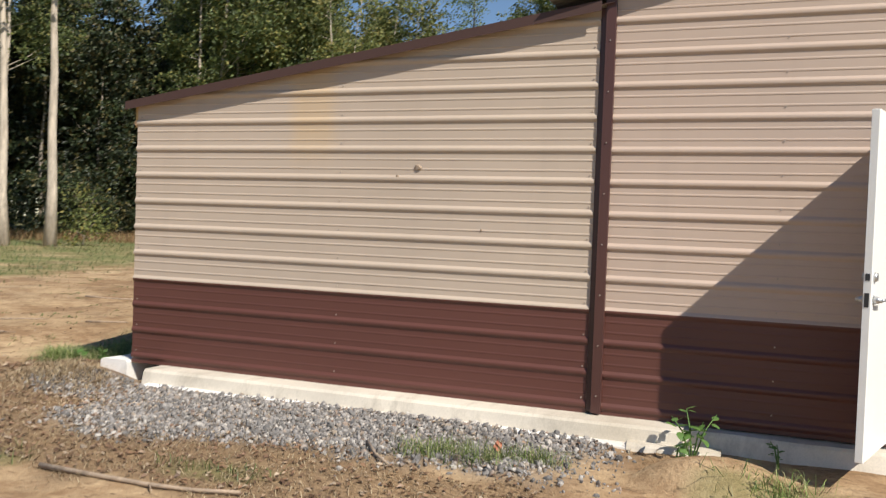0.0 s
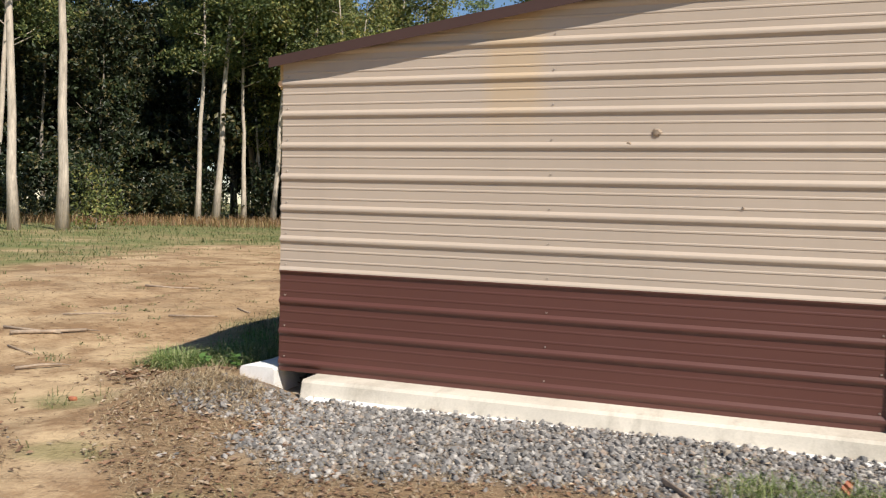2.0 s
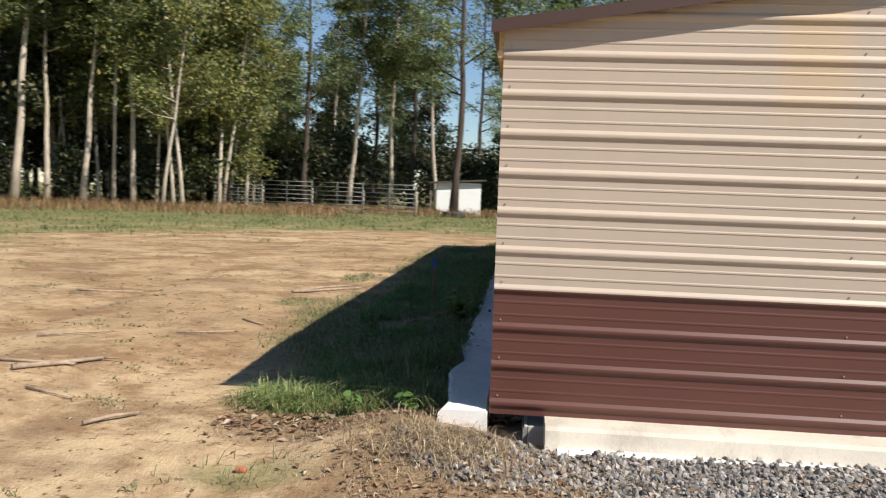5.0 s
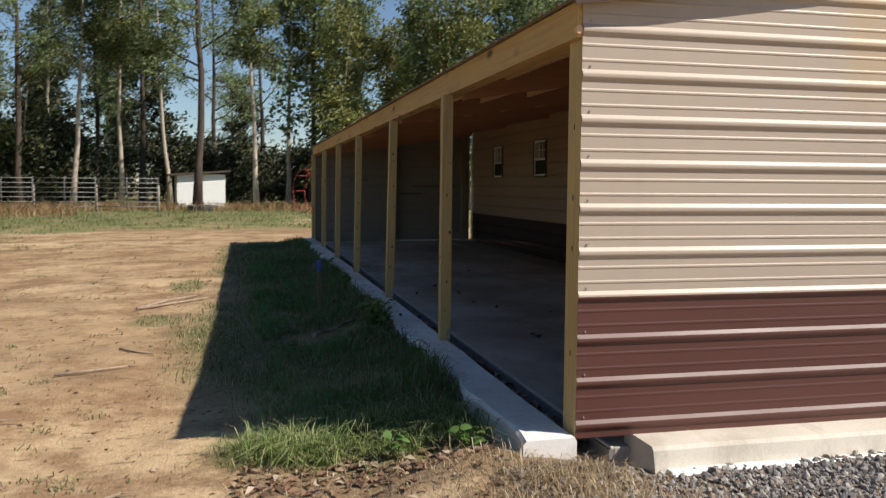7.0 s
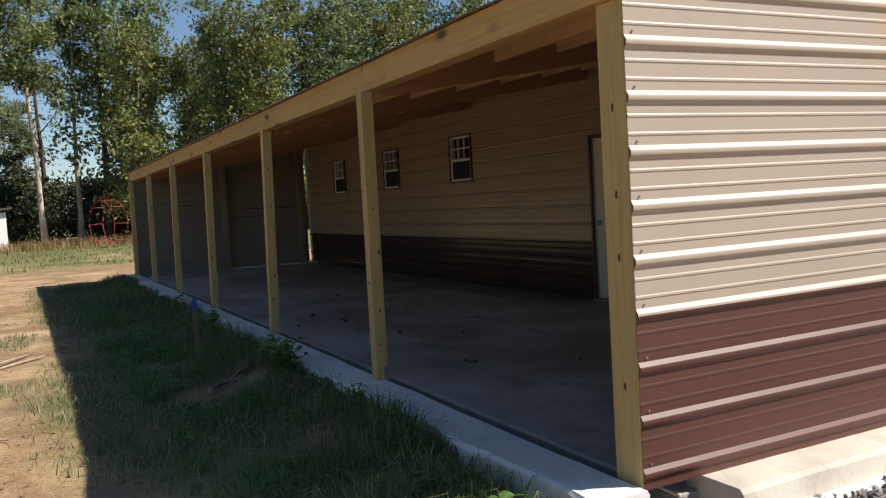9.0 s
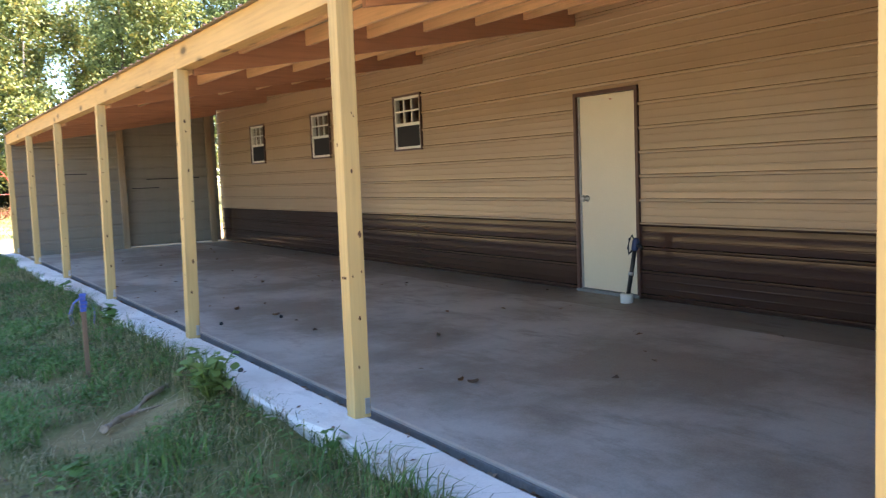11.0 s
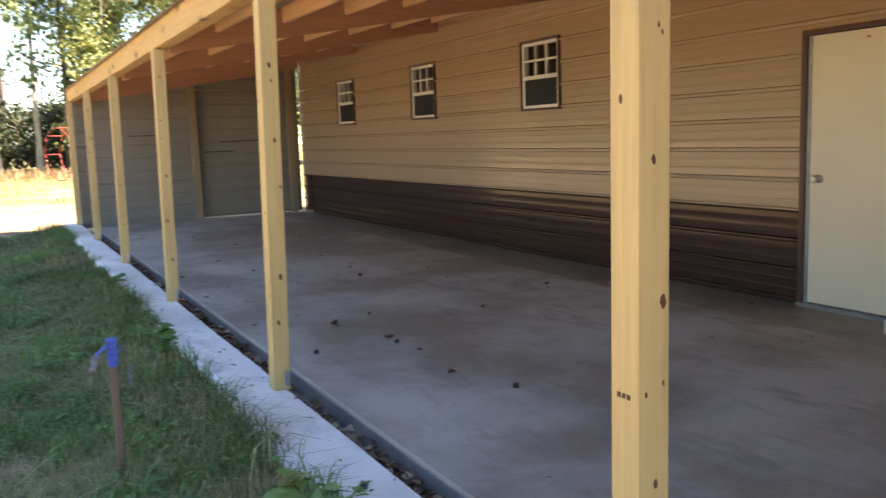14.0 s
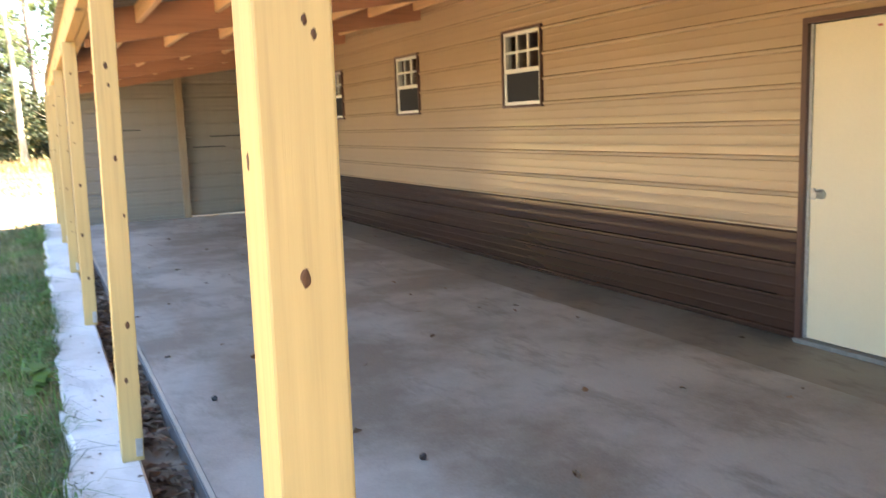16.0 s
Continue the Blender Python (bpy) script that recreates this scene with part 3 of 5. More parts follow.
for x0, x1, z in ((0.9, 1.35, 1.45), (2.5, 3.6, 1.30), (2.2, 2.75, 1.12)):
    part("lap_gap", box_bm(x0, x1, L - 0.010, L - 0.004, z, z + 0.018), m_dark, wall_end, "dark gap between lapped sheets")
rest = root("wall_main_rest", (0, 0, 0), "plain unseen walls added to close the main barn", "wall", kind="structure")
part("wall_east", box_bm(12.2, 12.3, 0.1, L - 0.1, -0.2, 3.045), m_tan2, rest)
part("wall_north_main", box_bm(W + 0.15, 12.3, L - 0.1, L, -0.2, 3.0), m_tan2, rest)
# Unseen gable added so no sky shows through the windows.
bm = bmesh.new()
lo3 = [bm.verts.new(p) for p in ((W + 0.02, L - 0.1, 3.002), (12.3, L - 0.1, 3.002), (8.2, L - 0.1, 4.03))]
hi3 = [bm.verts.new(v3.co + Vector((0, 0.1, 0))) for v3 in lo3]
bm.faces.new(lo3)
bm.faces.new(hi3[::-1])
for i in range(3):
    bm.faces.new((lo3[i], hi3[i], hi3[(i + 1) % 3], lo3[(i + 1) % 3]))
part("gable_north", bm, m_tan2, rest)
# Unseen wall added to keep light from the doorway out of the barn.
part("light_block", box_bm(W + 0.16, 12.2, 1.2, 1.3, -0.05, 4.0), m_inner, rest)
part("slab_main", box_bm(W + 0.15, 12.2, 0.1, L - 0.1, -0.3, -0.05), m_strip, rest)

# ---- trims ----
trim = root("trim", (0, 0, 0), "dark brown folded steel corner trim with screws", "trim", kind="structure")
bm = bmesh.new()
add_box(bm, 4.098, 4.168, -0.043, -0.035, -0.005, 2.93, bevel=0.002)
add_box(bm, 4.098, 4.106, -0.035, 0.02, -0.005, 2.93)
add_box(bm, 4.158, 4.168, -0.035, 0.0, -0.005, 2.93)
part("corner_trim", bm, m_trim, trim)
part("channel", box_bm(4.057, 4.097, 0.0, 0.02, -0.005, 2.9), m_trim, trim)
for k in range(9):
    part("screw", tube_bm([(4.133, -0.043, 0.12 + 0.36 * k), (4.133, -0.049, 0.12 + 0.36 * k)], 0.006, 6), m_screw, trim)
screws = root("panel_screws", (0, 0, 0), "small screw heads fastening the ribbed sheets", "screws", kind="structure")
pin = tube_bm([(0, 0.004, 0), (0, -0.006, 0)], [0.007, 0.005], 6)
first = part("screw", pin, m_screw, screws)
spots = [(x, GABLE_BASE + PITCH * k + 0.045) for k in range(-3, 9) for x in (0.045, 2.02, 4.02)] + [(x, GABLE_BASE + PITCH * k + 0.06) for k in range(-3, 9) for x in (5.30,)]
for i, (x, z) in enumerate(spots):
    if x < 4 and z > ROOF_Z + SLOPE * x - 0.1:
        continue
    ob = first if i == 0 else new("screw", first.data)
    ob.parent = screws
    ob.location = (x, 0, z)

# ---- lean-to frame ----
POSTS = [2.755, 5.545, 8.48, 11.22, 13.95, 16.72]


def knot(parent, face, u, z, size):
    """A dark knot on a post's front (y) or outer (x) face."""
    bm = bmesh.new()
    bmesh.ops.create_icosphere(bm, subdivisions=2, radius=1.0)
    for vv in bm.verts:
        c0 = vv.co * (1 + 0.15 * math.sin(vv.index * 1.7))
        vv.co = (u + c0.x * size * 0.42, -0.0445 + c0.y * 0.0018, z + c0.z * size * 0.75) if face == "front" else (-0.0445 + c0.x * 0.0018, u + c0.y * size * 0.5, z + c0.z * size)
    return part("knot", bm, m_knot, parent, "dark brown knot")


LEANS = [0.3, 1.3, 1.0, 0.8, 0.6, 0.3]


def post(y, k, label):
    p = root("post", (-0.042, y + 0.045, -0.002), label, "post", "posts along the open side")
    p.matrix_basis = pose(-0.042, y + 0.045, -0.002, 0, LEANS[k], 0)
    part("timber", box_bm(-0.045, 0.045, -0.045, 0.045, 0.0, 2.062, bevel=0.004), m_wood_z, p)
    part("bracket", box_bm(0.012, 0.040, -0.049, -0.0455, 0.02, 0.10, bevel=0.001), m_steel, p, "galvanised post bracket")
    q = np.random.default_rng(60 + k)
    if k == 0:
        spots = [("front", 0.012, 1.51, 0.009), ("front", 0.022, 1.495, 0.009), ("front", -0.002, 1.23, 0.016), ("front", 0.026, 0.92, 0.024), ("front", -0.022, 0.715, 0.010), ("front", 0.028, 0.735, 0.010), ("front", 0.006, 0.505, 0.017), ("front", -0.01, 0.26, 0.014), ("outer", 0.01, 1.36, 0.012)]
        for i in range(3):
            part("ink_mark", box_bm(-0.0465, -0.0452, -0.020 + 0.016 * i, -0.009 + 0.016 * i, 0.70, 0.712), m_knot, p, "faint printed grade mark")
    else:
        spots = [("front", q.uniform(-0.03, 0.03), z + q.uniform(-0.15, 0.15), q.uniform(0.010, 0.024)) for z in (0.28, 0.62, 0.93, 1.25, 1.55, 1.8)] + [("outer", q.uniform(-0.025, 0.025), z, 0.014) for z in (0.5, 0.93, 1.5)]
    for f in spots:
        knot(p, *f)
    return p


for k, y in enumerate(POSTS):
    post(y, k, "square yellow pine post with dark knots on the curb")
cp = root("corner_post", (0.048, 0.078, -0.004), "weathered square corner post behind the ribbed gable sheets", "post")
part("timber", box_bm(-0.045, 0.045, -0.07, 0.105, -0.02, 2.064, bevel=0.004), m_wood_z, cp)
for z in (0.42, 0.98, 1.25, 1.62):
    bm = bmesh.new()
    bmesh.ops.create_icosphere(bm, subdivisions=2, radius=1.0)
    for vv in bm.verts:
        vv.co = (-0.0445 + vv.co.x * 0.0018, 0.02 + vv.co.y * 0.01, z + vv.co.z * 0.02)
    part("knot", bm, m_knot, cp, "dark brown knot")
part("peg", tube_bm([(-0.066, -0.06, 2.105), (-0.066, -0.083, 2.105)], 0.022, 10), m_wood_p, cp, "cut round timber end")

beam = root("eave_beam", (0.035, 0.004, 2.062), "doubled yellow pine beam along the eave", "beam")
ends = [0.0, *[y + 0.045 for y in POSTS[:-1]], L]
for a, c2 in zip(ends, ends[1:]):
    part("board", box_bm(-0.065, -0.004, a + 0.002, c2 - 0.002, 0.0, 0.185, bevel=0.004), m_wood_y, beam)
for a, c2 in zip([0.0, 4.2, 9.9], [4.2, 9.9, L]):
    part("board", box_bm(0.0, 0.06, a + 0.002, c2 - 0.002, 0.003, 0.180, bevel=0.004), m_wood_y, beam)


def rise(x):
    return ROOF_Z + SLOPE * x


def sloped_bar(x0, x1, y0, y1, top, deep):
    bm = bmesh.new()
    vv = [bm.verts.new((x, y, rise(x) - top - o)) for x in (x0, x1) for y in (y0, y1) for o in (0, deep)]
    for f in ((0, 1, 3, 2), (4, 6, 7, 5), (0, 4, 5, 1), (2, 3, 7, 6), (0, 2, 6, 4), (1, 5, 7, 3)):
        bm.faces.new([vv[i] for i in f])
    bmesh.ops.recalc_face_normals(bm, faces=bm.faces[:])
    bmesh.ops.bevel(bm, geom=bm.edges[:], offset=0.003, segments=1, affect="EDGES")
    return bm


RAFTERS = [0.16, *[p + 0.02 for p in POSTS[:-1]], L - 0.14]
for y in RAFTERS:
    tagged(part("rafter", sloped_bar(0.10, W - 0.02, y, y + 0.045, 0.016, 0.245), m_wood_x), "reddish brown timber rafter under the lean-to roof, darkened as less lit", "rafter", "rafters of the lean-to")
for k in range(7):
    x = 0.48 + k * 0.578
    for a, c2 in zip([0.02, *[r + 0.047 for r in RAFTERS[1:]]], [*[r - 0.002 for r in RAFTERS[1:]], L - 0.005]):
        if a < 0.1:
            a = RAFTERS[0] + 0.047
        if c2 - a > 0.2:
            tagged(part("purlin", box_bm(x - 0.02, x + 0.02, a, c2, rise(x) - 0.145, rise(x) - 0.016, bevel=0.004), m_wood_p), "orange brown timber purlin between the rafters, paled as side-lit", "purlin", "purlins of the lean-to")
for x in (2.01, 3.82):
    pe = root("end_post", (x, L - 0.07, -0.09), "grey brown square post inside the end wall, toned for shade", "post", "posts of the end wall")
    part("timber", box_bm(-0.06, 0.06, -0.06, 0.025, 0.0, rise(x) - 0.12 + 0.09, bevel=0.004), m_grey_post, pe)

roof = root("roof", (0, 0, 0), "dark brown ribbed steel lean-to roof", "roof", kind="structure")


def on_roof(a, d, y):
    return (a, y, rise(a) - 0.012 + d)


y = -0.075
while y < L + 0.1:
    y1 = min(y + PITCH * 4, L + 0.1)
    sheet(on_roof, -0.075, W + 0.1, y, y1, -0.05, [m_roof, m_back], roof)
    y = y1
bm = bmesh.new()
vv = [bm.verts.new((x, yy, rise(x) + dz)) for x in (-0.075, W + 0.02) for yy, dz in ((-0.082, 0.022), (-0.082, -0.05), (-0.078, -0.05), (-0.078, 0.022))]
for i in range(4):
    bm.faces.new((vv[i], vv[(i + 1) % 4], vv[4 + (i + 1) % 4], vv[4 + i]))
part("rake_trim", bm, m_roof, roof)

main_roof = root("main_roof", (0, 0, 0), "brown ribbed steel roof of the main barn", "roof", kind="structure")


def on_main(a, d, y):
    return (a, y, 2.93 + 0.25 * (a - 3.70) + d)


def on_main2(a, d, y):
    return (a, y, 2.93 + 0.25 * 4.5 - 0.25 * (a - 8.2) + d)


y = -0.16
while y < L + 0.1:
    y1 = min(y + PITCH * 4, L + 0.15)
    sheet(on_main, 3.70, 8.2, y, y1, 0.05, [m_roof, m_back], main_roof)
    sheet(on_main2, 8.2, 12.7, y, y1, 0.05, [m_roof, m_back], main_roof)
    y = y1


# ---- doors and windows ----
door = root("door_1", (W, (DOOR[0] + DOOR[1]) / 2, -0.094), "closed cream steel door in a brown frame", "door", kind="structure")
hw = (DOOR[1] - DOOR[0]) / 2
bm = bmesh.new()
add_box(bm, -0.028, 0.10, -hw - 0.004, -hw + 0.035, 0.0, 2.04, bevel=0.003)
add_box(bm, -0.028, 0.10, hw - 0.035, hw + 0.004, 0.0, 2.04, bevel=0.003)
add_box(bm, -0.029, 0.10, -hw - 0.004, hw + 0.004, 2.005, 2.042, bevel=0.003)
part("frame", bm, m_trim, door)
bm = bmesh.new()
add_box(bm, 0.0, 0.1, hw - 0.055, hw - 0.036, 0.03, 2.004, bevel=0.002)
part("jamb", bm, m_steel, door)
part("sill", box_bm(-0.045, 0.1, -hw, hw, 0.0, 0.03, bevel=0.004), m_edge, door)
leaf = part("leaf", box_bm(0.012, 0.055, -hw + 0.038, hw - 0.058, 0.034, 2.0, bevel=0.003), m_cream, door)
bm = tube_bm([(0.012, 0.30, 0.965), (-0.012, 0.30, 0.965), (-0.02, 0.30, 0.965), (-0.05, 0.30, 0.965), (-0.062, 0.30, 0.965)], [0.033, 0.03, 0.013, 0.026, 0.02], 12)
part("knob", bm, m_steel, leaf, "round steel door knob")
part("latch_plate", box_bm(-0.004, 0.012, 0.345, 0.37, 0.93, 1.0, bevel=0.002), m_steel, leaf)
part("sticker", box_bm(0.010, 0.0122, -0.075, -0.045, 1.94, 1.952), m_red, leaf, "small red sticker")


def window(name, y0, y1, z0, z1):
    w, h = y1 - y0, z1 - z0
    r = root(name, (W, (y0 + y1) / 2, z0), "white vinyl sash window in a brown trim", "window", "windows of the barn", kind="structure")
    a, i = w / 2, 0.026

    def ring(x0, x1, ya, za, zb, t, bev):
        bm = bmesh.new()
        add_box(bm, x0, x1, -ya, -ya + t, za, zb, bevel=bev)
        add_box(bm, x0, x1, ya - t, ya, za, zb, bevel=bev)
        add_box(bm, x0 + 0.001, x1, -ya + t, ya - t, za, za + t, bevel=bev)
        add_box(bm, x0 + 0.001, x1, -ya + t, ya - t, zb - t, zb, bevel=bev)
        return bm
    part("window_trim", ring(-0.030, 0.10, a, 0.0, h, i, 0.002), m_trim, r, "dark brown trim")
    fr = part("window_frame", ring(-0.014, 0.06, a - i - 0.001, i + 0.001, h - i - 0.001, 0.032, 0.003), m_vinyl, r)
    b0, mid = a - i - 0.033, h * 0.47
    part("meeting_rail", box_bm(-0.018, 0.045, -b0, b0, mid - 0.02, mid + 0.022, bevel=0.003), m_vinyl, fr)
    top = h - i - 0.033
    for k in (1, 2):
        yy = -b0 + 2 * b0 * k / 3
        part("muntin", box_bm(-0.006, 0.02, yy - 0.011, yy + 0.011, mid + 0.022, top, bevel=0.002), m_vinyl, fr)
    zz = (mid + 0.022 + top) / 2
    part("muntin", box_bm(-0.007, 0.021, -b0, b0, zz - 0.011, zz + 0.011, bevel=0.002), m_vinyl, fr)
    for za, zb, xx in ((i + 0.033, mid - 0.02, 0.012), (mid + 0.022, top, 0.024)):
        g = part("pane", box_bm(xx, xx + 0.004, -b0, b0, za, zb), m_glass, fr, "dark reflecting pane")
        g.visible_shadow = False
    part("insect_screen", box_bm(0.003, 0.005, -b0, b0, i + 0.033, mid - 0.02), m_mesh, fr, "dark insect screen")
    part("window_sill", box_bm(-0.034, 0.05, -a + 0.01, a - 0.01, 0.006, i - 0.004, bevel=0.003), m_trim, r)
    return r


for k, q in enumerate(WINDOWS):
    window("window_%d" % (k + 1), *q)

# the barn's own door, standing open
gd = root("door_2", (5.985, -0.02, 0.0), "white steel door standing open against the sunlit gable wall", "door", kind="structure", rz=-108.0)
lf = part("leaf", box_bm(0.0, 0.765, -0.022, 0.022, 0.035, 2.035, bevel=0.003), m_white, gd)
part("edge_cap", box_bm(0.7655, 0.770, -0.020, 0.020, 0.04, 2.03, bevel=0.001), m_white, lf)
for sgn in (-1, 1):
    part("lever_handle", add_tube(tube_bm([(0.705, sgn * 0.022, 0.96), (0.705, sgn * 0.07, 0.96)], [0.028, 0.011], 10), [(0.705, sgn * 0.066, 0.96), (0.59, sgn * 0.07, 0.96)], 0.010, 8), m_steel, lf, "brushed steel lever handle")
    part("deadbolt", tube_bm([(0.705, sgn * 0.022, 1.09), (0.705, sgn * 0.04, 1.09)], [0.03, 0.022], 12), m_steel, lf)
part("latch_plate", box_bm(0.7705, 0.772, -0.012, 0.012, 0.92, 1.0), m_dark, lf)
part("latch_plate", box_bm(0.7705, 0.772, -0.012, 0.012, 1.07, 1.11), m_dark, lf)
for z in (0.25, 1.05, 1.8):
    part("hinge", tube_bm([(0.0, 0.026, z), (0.0, 0.026, z + 0.1)], 0.008, 8), m_steel, gd)
fr = bmesh.new()
add_box(fr, 5.985, 6.02, -0.03, 0.1, 0.0, 2.07)
add_box(fr, 6.85, 6.885, -0.03, 0.1, 0.0, 2.07)
add_box(fr, 5.985, 6.885, -0.03, 0.1, 2.035, 2.07)
part("door_frame", fr, m_white, wall_main)

# ---- trees ----
rng = np.random.default_rng(7)


def leaf_cards(centres, size, r):
    """Small bent leaf clumps, one folded diamond at each centre."""
    k = len(centres)
    u = r.normal(size=(k, 3))
    u /= np.linalg.norm(u, axis=1)[:, None]
    w = np.cross(u, r.normal(size=(k, 3)))
    w /= np.linalg.norm(w, axis=1)[:, None]
    s = size * r.uniform(0.6, 1.3, (k, 1))
    nrm = np.cross(u, w)
    q = np.stack([centres - u * s, centres - w * s * 0.55 + nrm * s * 0.2, centres + u * s, centres + w * s * 0.55 + nrm * s * 0.2], 1)
    return q.reshape(-1, 3), np.arange(k * 4).reshape(-1, 4)


def tree(name, label, at, height, dia, bare, spread, clumps, per, size, bark, leaf, seed, lean=0.0, limb_n=14, top_thin=0.45, category="tree"):
    r = np.random.default_rng(seed)
    t = root(name, at, label, category)
    bm = bmesh.new()
    k = 9
    wob = r.normal(size=(k + 1, 2)).cumsum(0) * 0.012 * height / 3
    line = [Vector((wob[i][0] + lean * (i / k) ** 1.3 * height * 0.3, wob[i][1], height * 0.96 * i / k - (0.15 if i == 0 else 0))) for i in range(k + 1)]
    add_tube(bm, line, [dia / 2 * (1.35 if i == 0 else 1.0 - 0.88 * (i / k)) for i in range(k + 1)], 9)
    tips = []
    for j in range(limb_n):
        f = bare * 0.8 + (0.97 - bare * 0.8) * (j + r.uniform(0, 1)) / limb_n
        i = min(k - 1, int(f * k))
        p = line[i].lerp(line[i + 1], f * k - i)
        a = r.uniform(0, 2 * math.pi)
        shape = spread * (1 - (1 - top_thin) * max(0.0, (f - bare) / (1 - bare))) * r.uniform(0.6, 1.15)
        q = p + Vector((math.cos(a) * shape, math.sin(a) * shape, shape * r.uniform(0.25, 0.9)))
        md = p.lerp(q, 0.5) + Vector((0, 0, -0.08 * shape))
        w = dia * 0.2 * (1.1 - f)
        add_tube(bm, [p, md, q], [max(w, 0.02), max(w * 0.6, 0.014), 0.01], 5)
        tips.append((p, q))
    part("trunk", bm, bark, t)
    cs = []
    for j in range(clumps):
        p, q = tips[int(r.integers(len(tips)))]
        c0 = p.lerp(q, r.uniform(0.45, 1.1)) + Vector(r.normal(size=3) * spread * 0.2)
        if c0.z < bare * height * 0.85:
            continue
        cs.append(np.array(c0) + r.normal(size=(per, 3)) * np.array([0.33, 0.33, 0.22]) * r.uniform(0.7, 1.5))
    v2, f2 = leaf_cards(np.concatenate(cs), size, r)
    raw("crown", v2, f2, leaf, t)
    return t


def polar(az, d, eye=(1.7, -5.34)):
    x, y = eye[0] - d * math.sin(radians(az)), eye[1] + d * math.cos(radians(az))
    return x, y, ground_z(x, y) - 0.02


slim_a = tree("tree", "tall slender tree with a pale bare trunk", polar(42.9, 38), 24, 0.46, 0.58, 3.0, 340, 26, 0.145, m_bark, m_leaf, 11)
slim_b = tree("tree", "tall slender tree with a forked grey trunk", polar(33.9, 57), 25, 0.48, 0.55, 3.2, 350, 26, 0.15, m_bark, m_leaf, 12, 0.25)
slim_c = tree("tree", "thin young tree with a pale leaning stem", polar(25.5, 53), 17, 0.22, 0.34, 2.0, 170, 24, 0.12, m_bark, m_leaf_y, 13, 0.35)
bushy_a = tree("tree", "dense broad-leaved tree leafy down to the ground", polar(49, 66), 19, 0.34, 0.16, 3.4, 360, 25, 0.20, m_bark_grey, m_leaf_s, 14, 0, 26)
bushy_b = tree("tree", "broad-leaved tree turning yellow green", polar(22, 60), 15, 0.30, 0.10, 2.8, 300, 24, 0.155, m_bark_grey, m_leaf_y, 15, 0.1, 24)
pine_a = tree("pine_tree", "tall dark pine with a bare trunk and high crown", polar(3.0, 57, (-1.68, -4.05)), 27, 0.55, 0.38, 3.4, 240, 26, 0.125, m_bark_dark, m_leaf_d, 16, 0, 22, 0.5, "pine tree")
pine_b = tree("pine_tree", "dark green pine with a long crown", polar(-14.5, 70, (-1.68, -4.05)), 17, 0.36, 0.16, 2.7, 330, 24, 0.145, m_bark_dark, m_leaf_d, 17, 0.1, 26, 0.4, "pine tree")
shrub_a = tree("shrub", "low leafy green shrub at the wood's edge", polar(40.8, 39.5), 2.1, 0.05, 0.02, 0.9, 60, 16, 0.09, m_bark_grey, m_leaf_y, 18, 0, 12, 0.8, "shrub")
shrub_b = tree("shrub", "tangled undergrowth bush, leaves darkened for shade", polar(47, 50), 3.6, 0.07, 0.02, 1.7, 130, 18, 0.15, m_bark_grey, m_leaf_s, 19, 0, 16, 0.8, "shrub")
taken = [(o.location.x, o.location.y) for o in (slim_a, slim_b, slim_c, bushy_a, bushy_b, pine_a, pine_b)]


def plant(ob, x, y, s, sz=None):
    taken.append((x, y))
    m = Matrix.Translation((x, y, ground_z(x, y) - 0.03)) @ pose(0, 0, 0, 0, 0, rng.uniform(0, 360)) @ Matrix.Diagonal((s, s, sz or s, 1))
    return copy_thing(ob, m)


for ob, az, d, s in ((slim_a, 45.5, 38, 0.93), (slim_b, 51.5, 54, 0.75), (slim_c, 51.0, 54, 1.1), (slim_b, 47.2, 58, 0.95), (slim_a, 34.9, 57, 0.85), (slim_a, 32.1, 58, 0.8), (slim_b, 30.1, 57, 0.8),
                     (slim_c, 28.0, 58, 1.2), (slim_a, 27.2, 57, 0.78), (slim_c, 24.2, 54, 1.15), (slim_c, 23.0, 60, 1.1), (slim_c, 22.1, 58, 1.2), (slim_c, 20.3, 60, 1.0), (slim_c, 26.3, 62, 1.1),
                     (slim_a, 57, 50, 0.9), (slim_b, 62, 56, 0.9)):
    plant(ob, *polar(az, d)[:2], s)
for ob, az, d, s in ((slim_b, 10.6, 64, 0.85), (slim_b, 7.8, 66, 0.8), (slim_a, -0.7, 62, 0.85), (slim_a, -2.8, 66, 0.85), (pine_a, 13.5, 62, 0.85), (pine_a, 6.4, 74, 0.9), (slim_b, 4.8, 78, 0.9), (pine_a, 9.2, 80, 0.9),
                     (slim_a, 12.0, 76, 0.85), (pine_a, 1.8, 84, 0.95), (pine_b, -4.5, 64, 1.35), (bushy_b, -6.5, 60, 0.95), (pine_b, -12, 60, 0.95), (bushy_b, -9.6, 64, 0.9), (pine_b, -17, 64, 1.12), (bushy_b, -15, 58, 1.0), (pine_b, -10.8, 78, 1.0), (bushy_b, -13.3, 66, 1.05), (pine_b, -7.6, 72, 1.2),
                     (pine_b, -21, 66, 1.15), (bushy_b, -24, 62, 1.1), (pine_b, -28, 68, 1.15), (bushy_b, -18.6, 70, 1.15), (pine_b, -24.5, 70, 1.2), (pine_b, -19.5, 60, 1.0), (pine_a, -1.0, 92, 1.0), (slim_b, 15.0, 84, 0.8)):
    plant(ob, *polar(az, d, (-1.68, -4.05))[:2], s)


